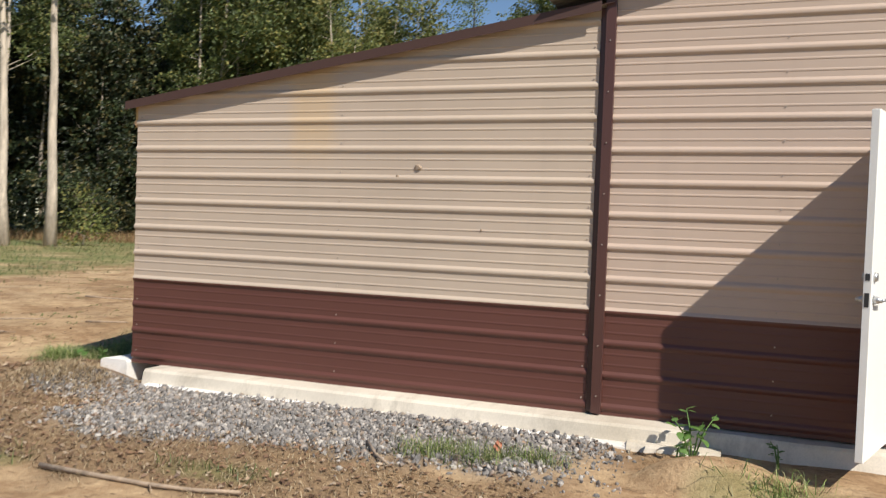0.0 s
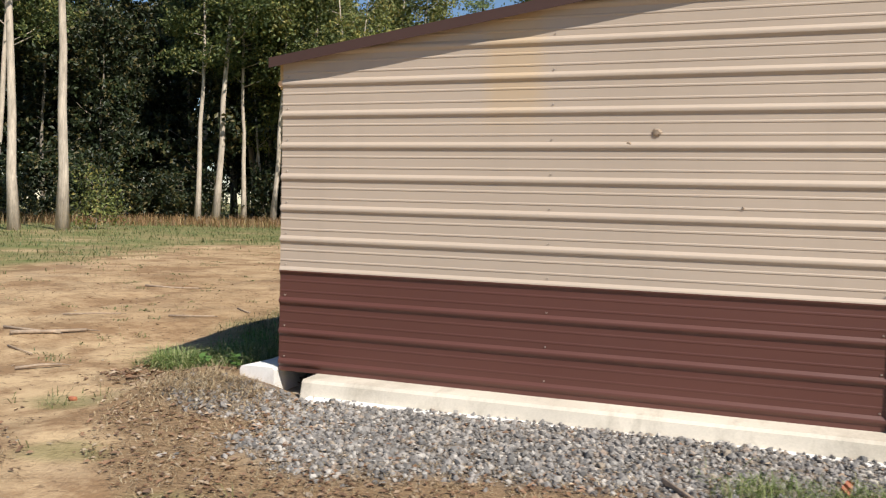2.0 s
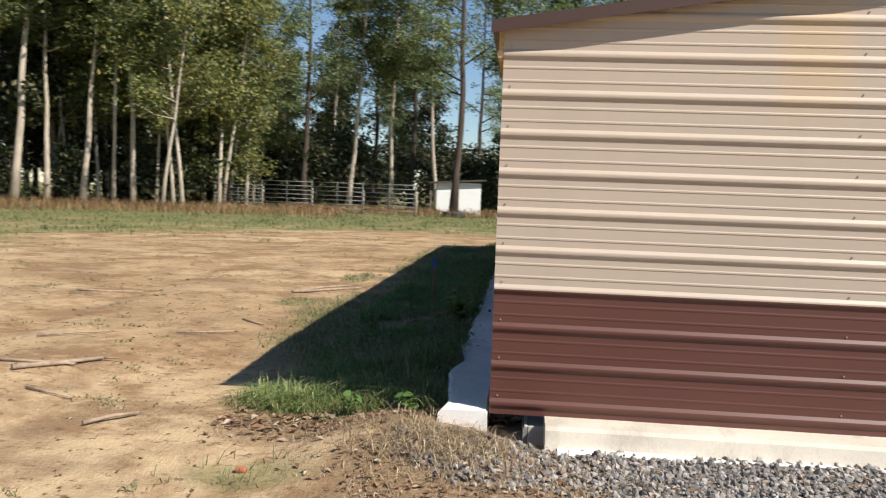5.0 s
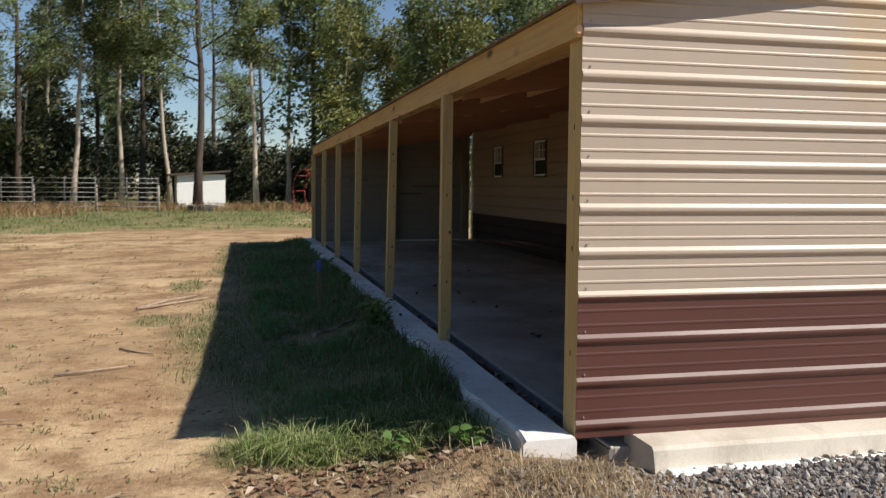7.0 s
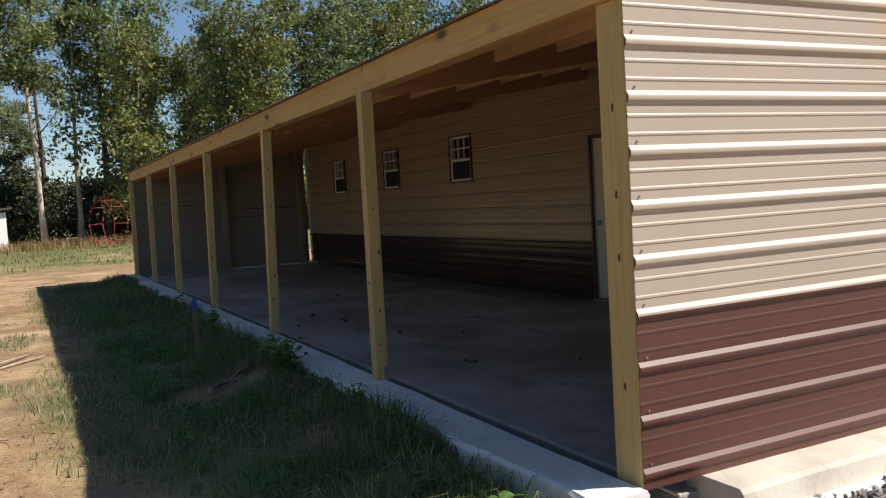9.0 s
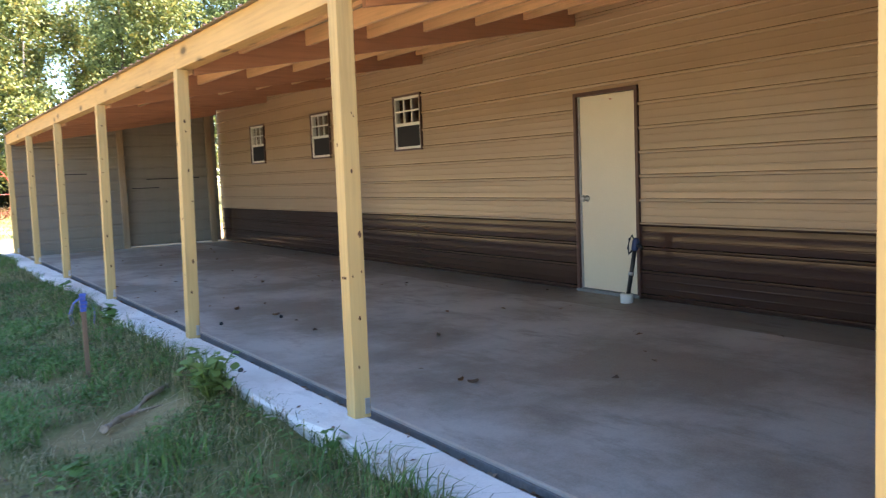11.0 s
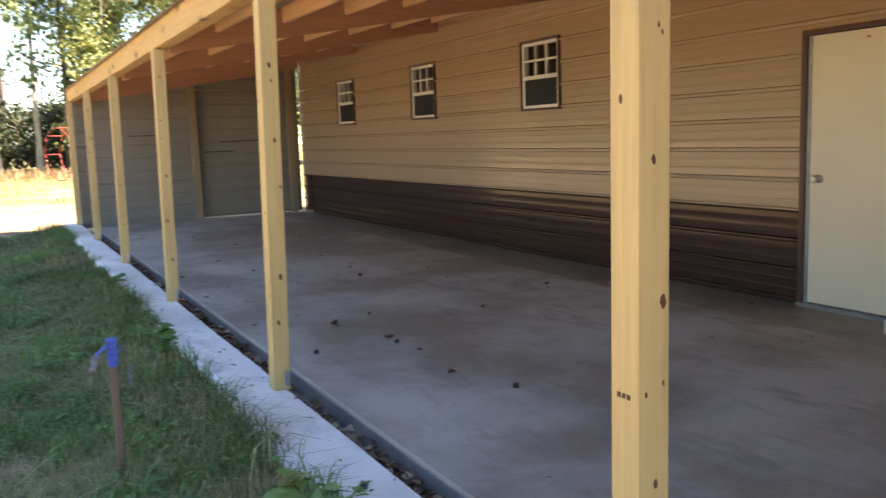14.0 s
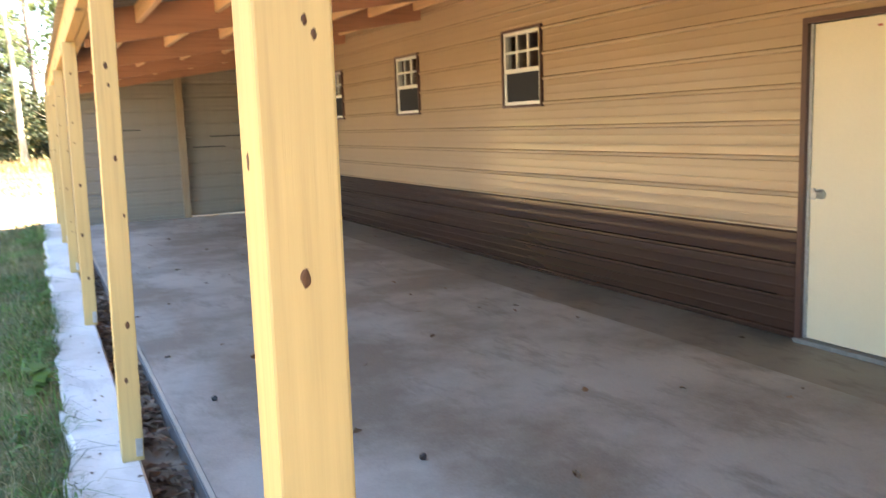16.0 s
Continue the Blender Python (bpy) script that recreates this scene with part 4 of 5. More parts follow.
def scatter(kinds, count, az0, az1, d0, d1, gap, s0, s1):
    made = 0
    for _ in range(count * 12):
        if made >= count:
            return
        az, d = rng.uniform(az0, az1), d0 + (d1 - d0) * rng.uniform() ** 0.8
        x, y, _z = polar(az, d)
        if any((x - a) ** 2 + (y - c2) ** 2 < gap * gap for a, c2 in taken):
            continue
        plant(kinds[int(rng.integers(len(kinds)))], x, y, rng.uniform(s0, s1))
        made += 1


for az, d, s2 in ((28.6, 64, 0.9), (26.0, 63, 0.8), (23.4, 63, 0.85), (21.0, 66, 0.8)):
    plant(bushy_b, *polar(az, d)[:2], s2)
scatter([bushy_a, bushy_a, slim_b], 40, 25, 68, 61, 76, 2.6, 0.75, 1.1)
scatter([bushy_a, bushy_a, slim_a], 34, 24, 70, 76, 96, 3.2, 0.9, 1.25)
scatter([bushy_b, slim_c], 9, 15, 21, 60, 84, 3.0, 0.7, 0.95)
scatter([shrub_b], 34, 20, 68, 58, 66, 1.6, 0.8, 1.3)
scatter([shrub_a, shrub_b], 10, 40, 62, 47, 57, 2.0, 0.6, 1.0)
scatter([shrub_b], 26, -10, 18, 84, 108, 2.0, 1.0, 1.7)
scatter([pine_a, pine_b, bushy_a], 10, 0, 19, 88, 125, 3.0, 0.8, 1.1)
scatter([slim_c], 16, 20, 32, 56, 64, 1.0, 0.8, 1.2)
scatter([bushy_b, pine_b], 16, -60, -24, 62, 85, 4.0, 0.75, 1.0)
scatter([shrub_b], 16, 13, 24, 64, 92, 1.5, 1.2, 1.8)
scatter([shrub_b], 12, -8, 8, 66, 90, 2.0, 1.0, 1.5)

# ---- fence, shed and far things ----
gate0 = root("cattle_gate", (0, 0, 0), "galvanised tubular cattle gate with seven rails", "gate", "livestock panels at the field's edge")
for k in range(7):
    part("rail", tube_bm([(0.0, 0, 0.22 + 0.19 * k), (3.55, 0, 0.22 + 0.19 * k)], 0.017, 6), m_tube, gate0)
for x in (0.0, 1.78, 3.55):
    part("upright", tube_bm([(x, 0, 0.02), (x, 0, 1.42)], 0.02, 6), m_tube, gate0)
fa, fb2 = Vector((-20.5, 49.2, 0)), Vector((-6.6, 46.9, 0))
turn = math.degrees(math.atan2(fb2.y - fa.y, fb2.x - fa.x))
for k in range(4):
    p = fa.lerp(fb2, k / 4)
    m = pose(p.x, p.y, ground_z(p.x, p.y), 0, 0, turn) @ Matrix.Diagonal((1, 1, 1.2, 1))
    if k == 0:
        gate0.matrix_basis = m
    else:
        copy_thing(gate0, m)
for k in range(5):
    p = fa.lerp(fb2, k / 4) + Vector((0, 0.12, 0))
    o = tagged(part("fence_post", tube_bm([(0, 0, -0.1), (0.01, 0, 1.5), (0.01, 0, 1.56)], [0.09, 0.08, 0.05], 8), m_bark), "round weathered timber fence post", "fence post", "posts of the livestock fence")
    o.location = (p.x, p.y, ground_z(p.x, p.y))

sx, sy, _ = polar(2.8, 60, (-1.68, -4.05))
shed = root("shed", (sx, sy, ground_z(sx, sy) - 0.05), "small white shed with a dark slanting roof among trees", "shed", rz=8)
shed.scale = (0.85, 0.85, 1.15)
part("wall", box_bm(-1.9, 1.9, 0, 2.6, 0, 2.1, bevel=0.01), m_white, shed)
bm = box_bm(-2.6, 2.3, -0.4, 3.0, 2.12, 2.24, bevel=0.01)
bmesh.ops.rotate(bm, cent=(0, 0, 2.15), matrix=Matrix.Rotation(radians(-3), 3, "Y"), verts=bm.verts[:])
part("roof", bm, m_bark_dark, shed)
part("roof_post", box_bm(-2.45, -2.35, 0.0, 0.1, 0, 2.0), m_bark_grey, shed)

hx, hy, _ = polar(-5.0, 49, (-2.28, -3.16))
ring = root("hay_ring", (hx, hy, ground_z(hx, hy)), "red tubular steel hay ring standing on edge", "hay ring", rz=25)
for x in (-0.35, 0.35):
    part("hoop", tube_bm([(x, 1.15 * math.cos(a * math.pi / 10), 1.17 + 1.15 * math.sin(a * math.pi / 10)) for a in range(21)], 0.022, 6), m_red, ring)
ring.scale = (1.1, 1.1, 1.1)
for a in range(8):
    c0, s0 = 1.15 * math.cos(a * math.pi / 4), 1.15 * math.sin(a * math.pi / 4)
    part("bar", tube_bm([(-0.35, c0, 1.17 + s0), (0.35, c0, 1.17 + s0)], 0.016, 6), m_red, ring)
tx, ty, _ = polar(2.2, 53, (-2.28, -3.16))
bm = bmesh.new()
prof = [(0.55, 0.0), (0.85, 0.0), (0.92, 0.08), (0.92, 0.28), (0.85, 0.36), (0.55, 0.36), (0.5, 0.3), (0.5, 0.06)]
rings = [[bm.verts.new((r0 * math.cos(a * math.pi / 10), r0 * math.sin(a * math.pi / 10), z0)) for r0, z0 in prof] for a in range(20)]
for a in range(20):
    for i in range(8):
        bm.faces.new((rings[a][i], rings[a][(i + 1) % 8], rings[(a + 1) % 20][(i + 1) % 8], rings[(a + 1) % 20][i]))
tyre = tagged(part("tyre", bm, m_dark), "large black tractor tyre lying on the grass", "tyre")
tyre.location = (tx, ty, ground_z(tx, ty) - 0.02)


# ---- grass, straw and litter ----
def blades(name, pts, heights, width, lean, material, label, category, r, low=0.1):
    k = len(pts)
    pts = np.array(pts)
    h = np.array(heights)[:, None]
    a = r.uniform(0, 2 * np.pi, k)
    side = np.stack([np.cos(a), np.sin(a), np.zeros(k)], 1)
    tilt = np.stack([np.cos(a + 1.4), np.sin(a + 1.4), np.zeros(k)], 1) * r.uniform(low, lean, (k, 1))
    w = width * r.uniform(0.6, 1.3, (k, 1))
    up = np.array([[0, 0, 1.0]])
    p0 = pts - up * 0.015
    p1 = pts + up * h * 0.55 + tilt * h * 0.35
    p2 = pts + up * h * (0.95 - 0.3 * np.linalg.norm(tilt, axis=1)[:, None]) + tilt * h
    v2 = np.stack([p0 - side * w, p0 + side * w, p1 + side * w * 0.8, p1 - side * w * 0.8, p2], 1).reshape(-1, 3)
    i = np.arange(k)[:, None] * 5
    faces = [tuple(f) for f in (i + np.array([[0, 1, 2, 3]])).tolist()] + [tuple(f) for f in (i + np.array([[3, 2, 4]])).tolist()]
    return tagged(raw(name, v2, faces, material), label, category, kind="stuff")


def spread_on(count, x0, x1, y0, y1, cover, power, r, keep=lambda x, y: True):
    out = []
    for _ in range(count):
        x, y = r.uniform(x0, x1), r.uniform(y0, y1)
        if r.uniform() < cover(x, y) ** power and keep(x, y):
            out.append((x, y, ground_z(x, y)))
    return out


r = np.random.default_rng(21)
near = spread_on(60000, -2.8, -0.26, 0.45, 17.4, grass_cover, 1.3, r, lambda x, y: blob(x, y, -0.95, 3.98, 0.45, 0.36) < 0.15)
hs = [r.uniform(0.03, 0.10) * (1 + 1.2 * max(0, fbm(p[0], p[1], 1.1, 3))) * (1.3 if p[0] > -0.9 else 0.75) for p in near]
blades("grass", near, hs, 0.003, 2.2, m_grass, "unmown green grass along the curb", "grass", r)
front = spread_on(34000, -5.5, 6.2, -4.0, 1.6, lambda x, y: max((blob(x, y, *t) for t in TUFTS), default=0) * smooth(-0.25, 0.3, fbm(x, y, 3.0, 12.0)) if x < -0.25 or y < -0.25 else 0, 0.8, r)
blades("grass", front, [r.uniform(0.03, 0.13) for _ in front], 0.003, 2.4, m_turf, "green grass tufts on bare dirt", "grass", r)
tall, tall_h = [], []
for _ in range(60):
    cx, cy, cs = r.uniform(-1.75, -0.35), 0.35 + 0.6 * r.uniform() ** 0.7, r.uniform(0.6, 1.25)
    for _ in range(int(60 * cs)):
        tall.append((cx + r.normal(0, 0.05 * cs), cy + r.normal(0, 0.045 * cs)))
        tall_h.append(cs * r.uniform(0.06, 0.25))
stalks = [(r.uniform(-1.7, -0.5), r.uniform(0.55, 0.95)) for _ in range(26)]
blades("grass", [(x, y, ground_z(x, y)) for x, y in stalks], [r.uniform(0.18, 0.34) for _ in stalks], 0.0017, 1.4, m_grass, "thin seed stalks above the corner grass", "grass", r)
blades("grass", [(x, y, ground_z(x, y)) for x, y in tall], tall_h, 0.0032, 2.4, m_lush, "tall bright grass clump at the corner", "grass", r)
clump = [(cx + r.normal(0, 0.09), cy + r.normal(0, 0.06)) for cx, cy in ((3.45, -1.12), (3.3, -1.3), (3.7, -1.22), (3.95, -1.0), (5.35, -1.15)) for _ in range(150)]
blades("grass", [(x, y, ground_z(x, y)) for x, y in clump], [r.uniform(0.05, 0.16) for _ in clump], 0.0024, 2.2, m_lush, "bright grass clump growing through the gravel", "grass", r)
field = spread_on(60000, -42, 8, 8, 52, grass_cover, 1.5, r)
blades("grass", field, [r.uniform(0.04, 0.15) * (1 + 0.02 * math.hypot(p[0], p[1])) * (0.7 + 1.2 * max(0, fbm(p[0], p[1], 0.5, 2.0))) for p in field], 0.010, 1.6, m_turf, "short field grass beyond the drive", "grass", r, 0.5)
field2 = spread_on(16000, -14, -6, -4, 22, grass_cover, 1.5, r)
blades("grass", field2, [r.uniform(0.03, 0.08) for _ in field2], 0.005, 1.6, m_turf, "short grass beside the drive", "grass", r)
dry = [polar(r.uniform(14, 66), r.uniform(45, 58)) for _ in range(9000)] + [polar(r.uniform(-14, 15), r.uniform(52, 62), (-1.68, -4.05)) for _ in range(5000)]
blades("dry_grass", dry, [r.uniform(0.3, 0.85) for _ in dry], 0.016, 1.0, m_russet, "tall russet dry grass along the wood", "dry grass", r)
straw = spread_on(17000, -1.6, 4.8, -2.9, 0.0, straw_cover, 1.2, r, lambda x, y: y < -0.3 or x < -0.32)
blades("straw", straw, [r.uniform(0.015, 0.05) for _ in straw], 0.0022, 3.4, m_dry, "flattened dry straw around the gravel", "straw", r, 2.2)
heap = [(x, y) for x, y in ((r.normal(-0.25, 0.22), r.normal(-0.5, 0.22)) for _ in range(1500)) if x < -0.32 or y < -0.3]
blades("straw", [(x, y, ground_z(x, y) + r.uniform(0, 0.03)) for x, y in heap], [r.uniform(0.03, 0.09) for _ in heap], 0.0024, 3.2, m_dry, "pale straw heaped at the curb's broken end", "straw", r, 1.2)


mat2 = spread_on(9000, -2.4, -0.3, 0.5, 16, grass_cover, 1.0, r)
blades("straw", mat2, [r.uniform(0.05, 0.14) for _ in mat2], 0.0022, 4.0, m_dry, "pale dead stalks lying in the grass", "straw", r)
lush = [p for p in spread_on(26000, -1.6, -0.28, 0.9, 17, grass_cover, 1.0, r) if fbm(p[0], p[1], 1.6, 17.0) > 0.1 and blob(p[0], p[1], -0.95, 3.98, 0.45, 0.36) < 0.15]
blades("grass", lush, [r.uniform(0.08, 0.19) for _ in lush], 0.0042, 2.2, m_weed, "lusher green tufts beside the curb", "grass", r)


def chips(name, pts, size, material, label, category, r):
    k = len(pts)
    pts = np.array(pts)
    a = r.uniform(0, 2 * np.pi, k)
    s = size * r.uniform(0.5, 1.4, (k, 1))
    u = np.stack([np.cos(a), np.sin(a), r.uniform(-0.3, 0.3, k)], 1) * s
    w = np.stack([-np.sin(a), np.cos(a), r.uniform(-0.4, 0.4, k)], 1) * s * 0.55
    up = np.array([[0, 0, 1.0]]) * s * r.uniform(0.1, 0.45, (k, 1))
    v2 = np.stack([pts - u, pts - w + up, pts + u, pts + w + up], 1).reshape(-1, 3)
    i = np.arange(k)[:, None] * 4
    faces = (i + np.array([[0, 1, 2]])).tolist() + (i + np.array([[0, 2, 3]])).tolist()
    return tagged(raw(name, v2, faces, material), label, category, kind="stuff")


r = np.random.default_rng(33)
tr = []
while len(tr) < 4200:
    x, y = r.uniform(0.0, 0.195), r.uniform(0.3, 16.8)
    if fbm(0, y, 0.9, 2.0) + 0.5 * r.uniform() > -0.12:
        tr.append((x, y, -0.192 + r.uniform(0, 0.06)))
chips("dead_leaves", tr, 0.037, m_litter, "brown dead leaves heaped in the trough", "dead leaves", r)
fl = [(0.3 + 3.5 * r.uniform() ** 1.2, r.uniform(2.5, 15), -0.086) for _ in range(70)]
chips("dead_leaves", fl, 0.026, m_litter, "scattered dead leaves on the slab", "dead leaves", r)
cl = [(r.uniform(-0.28, -0.03), r.uniform(2, 10), 0.006) for _ in range(45)]
chips("dead_leaves", cl, 0.014, m_litter, "crumbs of dead leaf on the curb", "dead leaves", r)
gv = spread_on(4500, -1.3, 4.4, -2.3, -0.3, lambda x, y: max(straw_cover(x, y), 0.22 * gravel_cover(x, y)), 1.0, r)
chips("dead_leaves", [(x, y, z + 0.012) for x, y, z in gv], 0.019, m_litter, "russet dead leaves among straw and gravel", "dead leaves", r)
gc = [p for p in spread_on(9000, -1.5, -0.3, 2.2, 11, grass_cover, 1.0, r) if fbm(p[0], p[1], 2.1, 23.0) > 0.05 and blob(p[0], p[1], -0.95, 3.98, 0.45, 0.36) < 0.15]
chips("clover", [(x, y, z + r.uniform(0.03, 0.09)) for x, y, z in gc], 0.021, m_weed, "low leafy clover among the grass", "clover", r)
ed = [(field_edge(y) + r.normal(0.3, 0.7), y) for y in r.uniform(-4, 24, 1500)]
blades("grass", [(x, y, ground_z(x, y)) for x, y in ed if fbm(x, y, 0.9, 6.0) > 0.0], [r.uniform(0.04, 0.10) for x, y in ed if fbm(x, y, 0.9, 6.0) > 0.0], 0.007, 2.4, m_turf, "ragged turf at the drive's edge", "grass", r)
sp, sph = [], []
for _ in range(190):
    far = r.uniform() < 0.3
    cx, cy, cs = (r.uniform(-9.5, -3), r.uniform(13, 23), r.uniform(0.25, 0.6)) if far else (r.uniform(-8.5, -1.7), r.uniform(-3.6, 12), r.uniform(0.05, 0.16))
    for _ in range(int(110 * cs) + 8):
        x, y = cx + r.normal(0, cs), cy + r.normal(0, cs * 0.45)
        if fbm(x, y, 4.0, 3.0) > -0.15:
            sp.append((x, y, ground_z(x, y)))
            sph.append(r.uniform(0.015, 0.06))
blades("grass", sp, sph, 0.0045, 2.8, m_turf, "sparse low tufts sprouting on the sandy drive", "grass", r, 0.8)
dl = [(r.uniform(-1.75, -0.4), r.normal(0.22, 0.2)) for _ in range(420)]
chips("dead_leaves", [(x, y, ground_z(x, y) + 0.01) for x, y in dl], 0.03, m_litter, "dead leaves and clods before the corner grass", "dead leaves", r)
ds = [(r.uniform(-1.8, -0.35), r.normal(0.2, 0.22)) for _ in range(600)] + [(r.uniform(-7, -1.6), r.uniform(-3.6, 9)) for _ in range(500)]
blades("straw", [(x, y, ground_z(x, y)) for x, y in ds], [r.uniform(0.012, 0.045) for _ in ds], 0.0026, 3.4, m_dry, "loose straw scattered on the dirt", "straw", r, 2.4)
gl = [(r.uniform(-9, -1.2), r.uniform(-4.5, 20)) for _ in range(4200)]
chips("dirt_crumbs", [(x, y, ground_z(x, y) + 0.004) for x, y in gl], 0.016, m_litter, "leaf scraps and clods on the sandy drive", "litter", r)
for x, y, z in ((0.47, 6.46, -0.077), (1.02, 6.4, -0.077), (1.13, 5.11, -0.077), (-0.17, 4.16, 0.012)):
    o = tagged(part("gum_ball", bmesh.new(), m_dark), "dark dry seed ball on bare concrete", "seed ball", "seed balls on the concrete")
    bm = bmesh.new()
    bmesh.ops.create_icosphere(bm, subdivisions=2, radius=0.015)
    for vv in bm.verts:
        vv.co *= 1 + 0.25 * ((vv.index * 7) % 3 - 1)
    bm.to_mesh(o.data)
    bm.free()
    o.location = (x, y, z)

def curled_leaf(x, y, turn, size):
    bm = bmesh.new()
    rows = [[bm.verts.new((size * u, size * w * 0.5 * math.sin(math.pi * (0.12 + 0.76 * (u + 1) / 2)), 0.004 + size * 0.5 * w * w + size * 0.25 * u * u)) for w in (-1, -0.4, 0.4, 1)] for u in (-1, -0.5, 0, 0.5, 1)]
    for p, q in zip(rows, rows[1:]):
        for i in range(3):
            bm.faces.new((p[i], p[i + 1], q[i + 1], q[i]))
    o = tagged(part("dead_leaf", bm, m_litter), "curled brown dead leaf lying on the slab", "dead leaf", "single leaves on the slab")
    o.matrix_basis = pose(x, y, -0.089, 0, 0, turn)


for x, y, turn, size in ((0.93, 3.31, 20, 0.03), (0.95, 3.21, -15, 0.034), (0.87, 7.17, 40, 0.045), (1.03, 6.55, 5, 0.035), (1.87, 9.06, 60, 0.045), (1.6, 4.6, 80, 0.03)):
    curled_leaf(x, y, turn, size)

# ---- gravel ----
r = np.random.default_rng(41)


def stone_mesh(seed):
    q = np.random.default_rng(seed)
    bm = bmesh.new()
    bmesh.ops.create_icosphere(bm, subdivisions=1, radius=1.0)
    sc = q.uniform(0.5, 1.3, 3)
    for vv in bm.verts:
        vv.co = Vector(np.array(vv.co) * sc * q.uniform(0.62, 1.2)) * 1.0
    vs2 = np.array([vv.co[:] for vv in bm.verts])
    fs2 = [tuple(x.index for x in f.verts) for f in bm.faces]
    bm.free()
    return vs2, fs2


shapes = [stone_mesh(k) for k in range(8)]
spots = []
while len(spots) < 13000:
    x, y = r.uniform(-0.7, 4.6), r.uniform(-2.0, -0.26)
    if r.uniform() < gravel_cover(x, y) ** 1.2:
        spots.append((x, y, (0.005 + 0.015 * r.uniform() ** 1.7) * (1.4 if r.uniform() < 0.12 else 1)))
gravel = root("gravel", (0, 0, 0), "grey crushed stone gravel beside the footing", "gravel")
solo = [s2 for s2 in spots if 0.9 < s2[0] < 2.1 and -1.75 < s2[1] < -1.0][:300]
rest_s = [s2 for s2 in spots if s2 not in set(solo)]
av, af, base = [], [], 0
for x, y, sz in rest_s:
    v2, f2 = shapes[int(r.integers(8))]
    m3 = np.array(Euler(r.uniform(0, 6.28, 3)).to_matrix())
    av.append(v2 @ m3.T * sz + np.array([x, y, ground_z(x, y) + sz * r.uniform(0.1, 0.7)]))
    af += [(a + base, c2 + base, e + base) for a, c2, e in f2]
    base += len(v2)
bed = raw("stone_bed", np.concatenate(av), af, m_stone, gravel)
tagged(bed, kind="stuff")
stone_data = []
for v2, f2 in shapes:
    me = bpy.data.meshes.new("stone")
    me.from_pydata(v2.tolist(), [], f2)
    me.materials.append(m_stone)
    stone_data.append(me)
for x, y, sz in solo:
    o = new("stone", stone_data[int(r.integers(8))])
    o.parent = gravel
    o.matrix_basis = Matrix.LocRotScale((x, y, ground_z(x, y) + sz * 0.5), Euler(r.uniform(0, 6.28, 3)), (sz, sz, sz))


# ---- small things ----
def leaf_bm(length, width):
    bm = bmesh.new()
    mid = [bm.verts.new((length * t, 0, 0.12 * length * math.sin(2.6 * t) - 0.10 * length * t)) for t in (0, 0.35, 0.7, 1.0)]
    lft = [bm.verts.new((length * t, width * s2, 0.05 * length)) for t, s2 in ((0.12, 0.32), (0.38, 0.5), (0.72, 0.3))]
    rgt = [bm.verts.new((length * t, -width * s2, 0.05 * length)) for t, s2 in ((0.12, 0.32), (0.38, 0.5), (0.72, 0.3))]
    for q, flip in ((lft, False), (rgt, True)):
        for f in ((mid[0], mid[1], q[1], q[0]), (mid[1], mid[2], q[2], q[1]), (mid[2], mid[3], q[2])):
            bm.faces.new(f if not flip else f[::-1])
    return bm


def weed(x, y, height, count, length, width, label, seed, z=None, m_weed=m_weed):
    q = np.random.default_rng(seed)
    w = root("weed", (x, y, ground_z(x, y) if z is None else z), label, "weed")
    stems = max(2, count // 6)
    data = None
    for k in range(stems):
        a = q.uniform(0, 6.28)
        tip = Vector((math.cos(a), math.sin(a), 0)) * height * q.uniform(0.15, 0.6) + Vector((0, 0, height * q.uniform(0.6, 1.0)))
        part("stem", tube_bm([(0, 0, -0.03), tip * 0.5 + Vector((0, 0, 0.04)), tip], [0.006, 0.005, 0.003], 5), m_weed, w)
        for j in range(count // stems):
            f = q.uniform(0.35, 1.0)
            if data is None:
                o = part("leaf", leaf_bm(length, width), m_weed, w)
                data = o.data
            else:
                o = new("leaf", data)
                o.parent = w
            sc = q.uniform(0.6, 1.15)
            o.matrix_basis = Matrix.Translation(tip * f) @ pose(0, 0, 0, q.uniform(-25, 25), q.uniform(-30, 35), q.uniform(0, 360)) @ Matrix.Diagonal((sc, sc, sc, 1))
    return w


weed(-0.50, 3.74, 0.30, 130, 0.075, 0.062, "broad-leaved bright green weed leaning over the curb", 1, None, m_broad)
weed(-0.5, 3.95, 0.18, 30, 0.08, 0.065, "low broad-leaved weed in the grass", 2)
weed(-0.42, 6.9, 0.24, 20, 0.11, 0.10, "broad-leaved green weed beside the curb", 3)
weed(-0.33, 2.55, 0.14, 12, 0.06, 0.06, "small leafy weed at the curb's foot", 4)
weed(-0.52, 0.25, 0.20, 12, 0.09, 0.08, "heart-leaved weed at the curb's end", 5)
weed(-0.9, 0.35, 0.16, 12, 0.07, 0.05, "small bright weed in the tall grass", 6)
weed(4.83, -0.42, 0.32, 30, 0.085, 0.055, "tomato-like weed growing by the footing", 7)
weed(5.35, -0.35, 0.20, 12, 0.05, 0.03, "thin upright weed by the footing", 8)
weed(4.75, -0.75, 0.16, 16, 0.07, 0.05, "low weed on the dirt mound", 9)
weed(-1.3, 3.2, 0.13, 12, 0.07, 0.06, "low leafy weed in shaded grass", 10)
weed(-0.38, 9.6, 0.22, 16, 0.10, 0.09, "leafy weed beside the curb", 12)

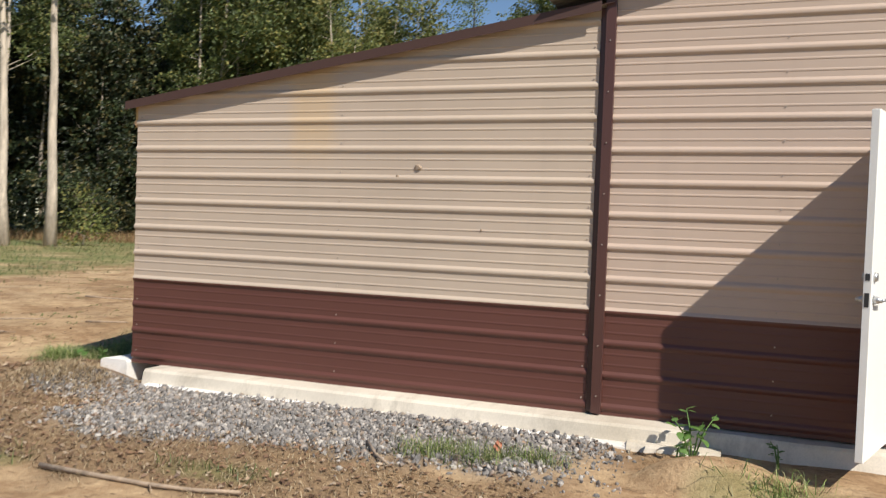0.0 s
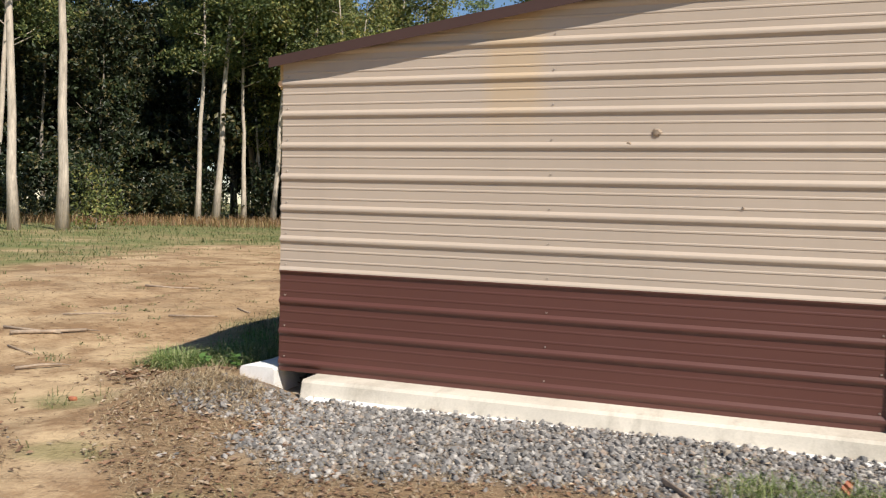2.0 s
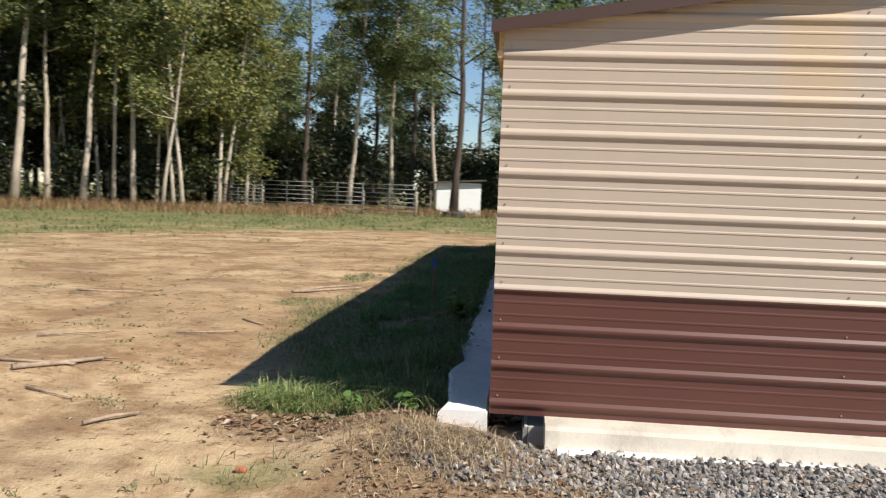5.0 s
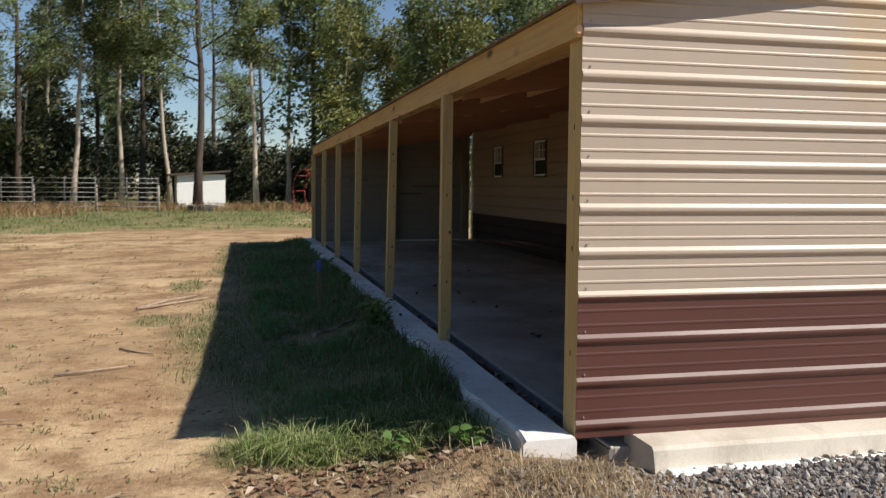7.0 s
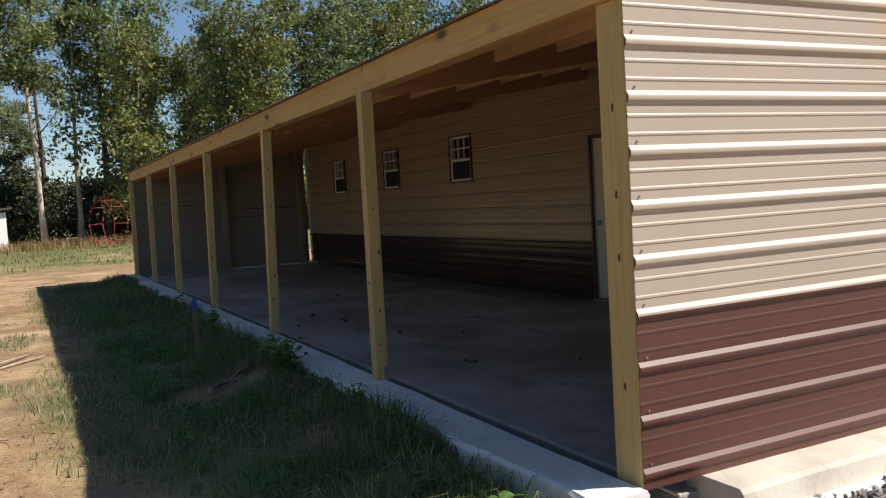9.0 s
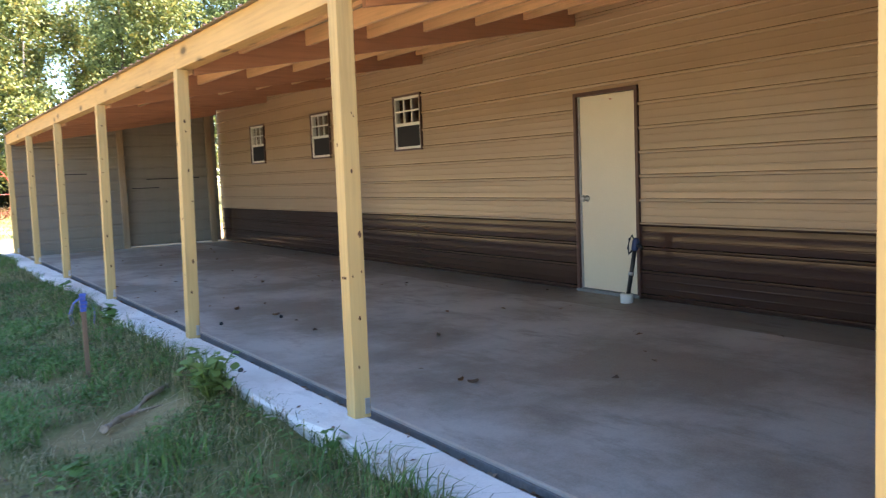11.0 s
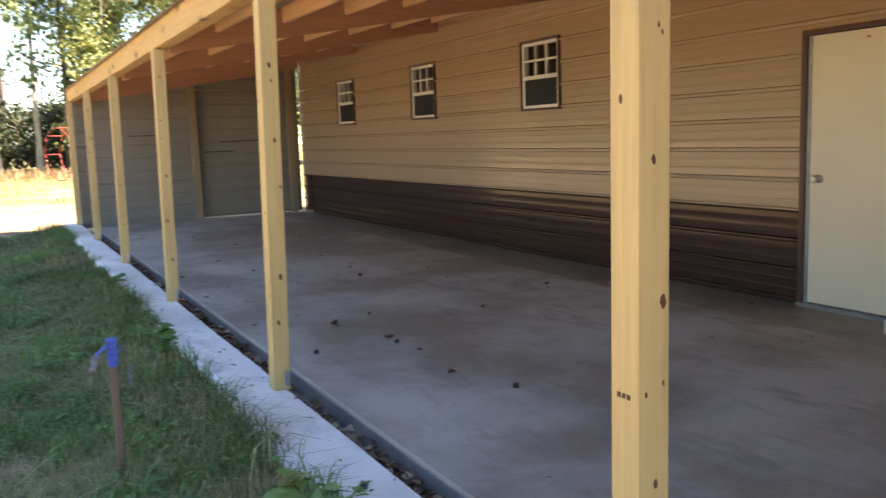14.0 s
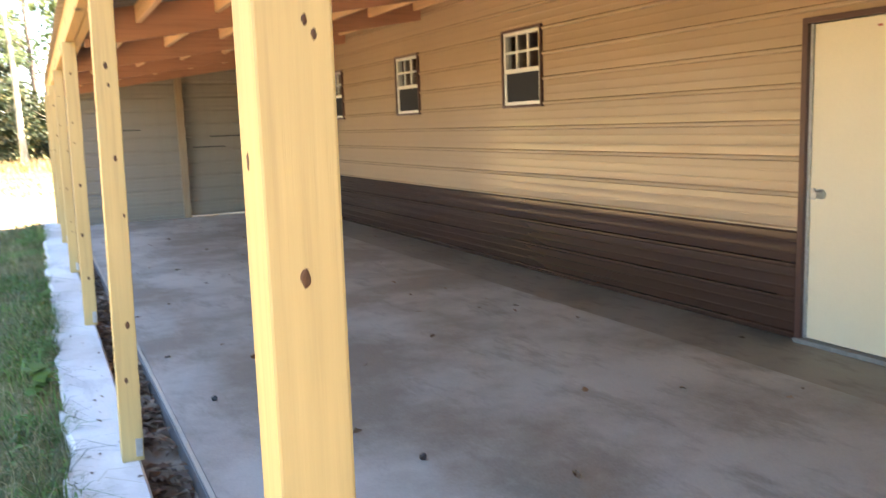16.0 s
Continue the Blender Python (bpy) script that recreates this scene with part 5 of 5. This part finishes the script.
stake = root("stake", (-0.90, 5.13, ground_z(-0.9, 5.13)), "weathered survey stake tied with blue ribbon in grass", "stake")
part("lath", box_bm(-0.016, 0.016, -0.011, 0.011, -0.08, 0.62, bevel=0.004), m_greywood, stake)
bm = bmesh.new()
for k in range(5):
    add_box(bm, -0.019 - 0.003 * (k % 2), 0.019 + 0.004 * (k % 3), -0.014, 0.014, 0.50 + 0.025 * k, 0.524 + 0.025 * k, bevel=0.004)
rib = part("ribbon", bm, m_blue, stake, "blue flagging ribbon")
bm = bmesh.new()
for a, sgn in ((0.06, -1), (0.045, 1), (0.075, -1)):
    pts = [Vector((sgn * 0.02, -0.02, 0.60)), Vector((sgn * (0.02 + a * 0.6), -0.03, 0.57)), Vector((sgn * (0.02 + a), -0.028, 0.50)), Vector((sgn * (0.012 + a), -0.03, 0.42))]
    row = [(bm.verts.new(p + Vector((0, 0.012, 0))), bm.verts.new(p - Vector((0, 0.012, 0.004)))) for p in pts]
    for p, q in zip(row, row[1:]):
        bm.faces.new((p[0], p[1], q[1], q[0]))
part("tail", bm, m_blue, rib)


def stick(pts, r0, label, seed=0):
    q = np.random.default_rng(seed)
    line = [Vector((x, y, ground_z(x, y) + r0 * 0.7 + 0.012)) for x, y in pts]
    mids = []
    for a, c2 in zip(line, line[1:]):
        mids += [a, a.lerp(c2, 0.5) + Vector(q.normal(size=3) * r0 * 0.5)]
    mids.append(line[-1])
    o = root("stick", tuple(line[0]), label, "stick")
    part("branch", tube_bm([p - line[0] for p in mids], [r0 * (1 - 0.5 * i / len(mids)) for i in range(len(mids))], 7), m_twig, o)
    d = (mids[-1] - mids[0]).normalized()
    part("twig", tube_bm([mids[2] - line[0], mids[2] - line[0] + d.cross(Vector((0, 0, 1))) * r0 * 5 + d * r0 * 5], [r0 * 0.4, r0 * 0.15], 5), m_twig, o)


stick([(-1.06, 3.86), (-0.86, 4.05), (-0.60, 4.28)], 0.026, "grey dead branch lying in the grass", 1)
stick([(-3.6, 0.9), (-3.2, 1.5)], 0.022, "dry stick on the sandy drive", 2)
stick([(-3.9, 1.1), (-3.3, 1.25)], 0.014, "thin dry stick on the sandy drive", 3)
stick([(-2.9, 6.0), (-2.3, 7.2)], 0.02, "dry stick at the shadow's edge", 4)
stick([(-3.1, 2.7), (-2.6, 2.9)], 0.012, "thin dry stick on dirt", 5)
stick([(-3.0, -2.2), (-2.4, -1.9)], 0.02, "dry stick on bare dirt", 6)
stick([(1.4, -2.35), (2.2, -2.4), (2.7, -2.3)], 0.016, "dry branch lying before the gravel", 7)
stick([(2.9, -1.2), (3.25, -1.65)], 0.012, "bent dry twig in straw", 8)
stick([(-5.5, 5.2), (-4.8, 5.6)], 0.016, "dry stick on the sandy drive", 9)

for k, (p, q, thick) in enumerate((((-2.52, -0.05), (-2.30, 0.25), 0.014), ((-2.25, -2.08), (-1.98, -1.74), 0.011), ((-3.02, -1.82), (-2.95, -1.6), 0.02), ((-2.85, 6.1), (-2.15, 7.0), 0.017), ((-2.76, 3.62), (-2.46, 3.43), 0.012), ((-3.3, 0.6), (-2.9, 0.5), 0.009), ((-4.2, 2.2), (-3.7, 2.6), 0.012))):
    stick([p, q], thick, "dry broken stick on bare sandy dirt", 20 + k)
flag = root("marker_flag", (3.72, -1.12, ground_z(3.72, -1.12)), "crumpled orange marker flag in the grass", "marker flag")
flag.scale = (0.6, 0.6, 0.6)
part("wire", tube_bm([(0, 0, -0.02), (0.02, 0.01, 0.20)], 0.003, 5), m_steel, flag)
bm = bmesh.new()
row = [(bm.verts.new((0.02 - 0.012 * k, -0.012 * (k % 2), 0.20 - 0.02 * k)), bm.verts.new((0.075 - 0.006 * k, 0.014 * (k % 2), 0.185 - 0.03 * k))) for k in range(5)]
for p, q in zip(row, row[1:]):
    bm.faces.new((p[0], p[1], q[1], q[0]))
part("flag", bm, m_orange, flag)
# Small bevelled box standing for a dull orange leaf.
scrap = tagged(part("orange_scrap", box_bm(-0.03, 0.03, -0.02, 0.02, 0, 0.03, bevel=0.012), m_orange), "dull orange leaf scrap on the dirt", "scrap")
scrap.location = (-1.28, -0.70, ground_z(-1.28, -0.7))

# yard hydrant beside the door
hyd = root("yard_hydrant", (3.77, 4.675, -0.091), "black yard hydrant standing in a white pipe collar", "hydrant")
part("collar", tube_bm([(0, 0, 0), (0, 0, 0.085), (0, 0, 0.086)], [0.06, 0.06, 0.05], 14), m_vinyl, hyd, "white plastic pipe collar")


def tilt(pts):
    """The standpipe leans towards the door's jamb."""
    return [(x + 0.10 * z, y - 0.13 * z, z) for x, y, z in pts]


part("riser", tube_bm(tilt([(0, 0, 0.02), (0, 0, 0.52)]), 0.020, 10), m_black, hyd)
part("coupling", tube_bm(tilt([(0, 0, 0.26), (0, 0, 0.29)]), 0.027, 10), m_steel, hyd)
part("head", tube_bm(tilt([(0, 0, 0.49), (0, 0, 0.51), (0, 0, 0.58), (0, 0, 0.61)]), [0.024, 0.034, 0.034, 0.018], 10), m_bluegrip, hyd, "dark blue hydrant head")
part("spout", tube_bm(tilt([(0, 0, 0.54), (0.0, -0.06, 0.54), (0.0, -0.085, 0.51)]), [0.018, 0.018, 0.02], 8), m_black, hyd)
part("handle", tube_bm(tilt([(0, 0.02, 0.59), (0, 0.06, 0.63), (0, 0.085, 0.60), (0, 0.09, 0.51), (0, 0.065, 0.46), (0, 0.03, 0.49)]), 0.011, 8), m_black, hyd)

for x, z, k in ((2.69, 1.735, 0), (2.52, 1.66, 1), (3.22, 1.27, 2)):
    bm = bmesh.new()
    bmesh.ops.create_icosphere(bm, subdivisions=2, radius=0.022 - 0.006 * k)
    for vv in bm.verts:
        vv.co = Vector((vv.co.x * (1.4 - 0.3 * k), vv.co.y * 0.5, vv.co.z)) * (1 + 0.2 * math.sin(vv.index * 2.3))
    o = tagged(part("mud_nest", bm, m_twig), "small brown mud nest stuck on the steel wall", "mud nest", "mud nests on the gable")
    o.location = (x, -0.006, z)
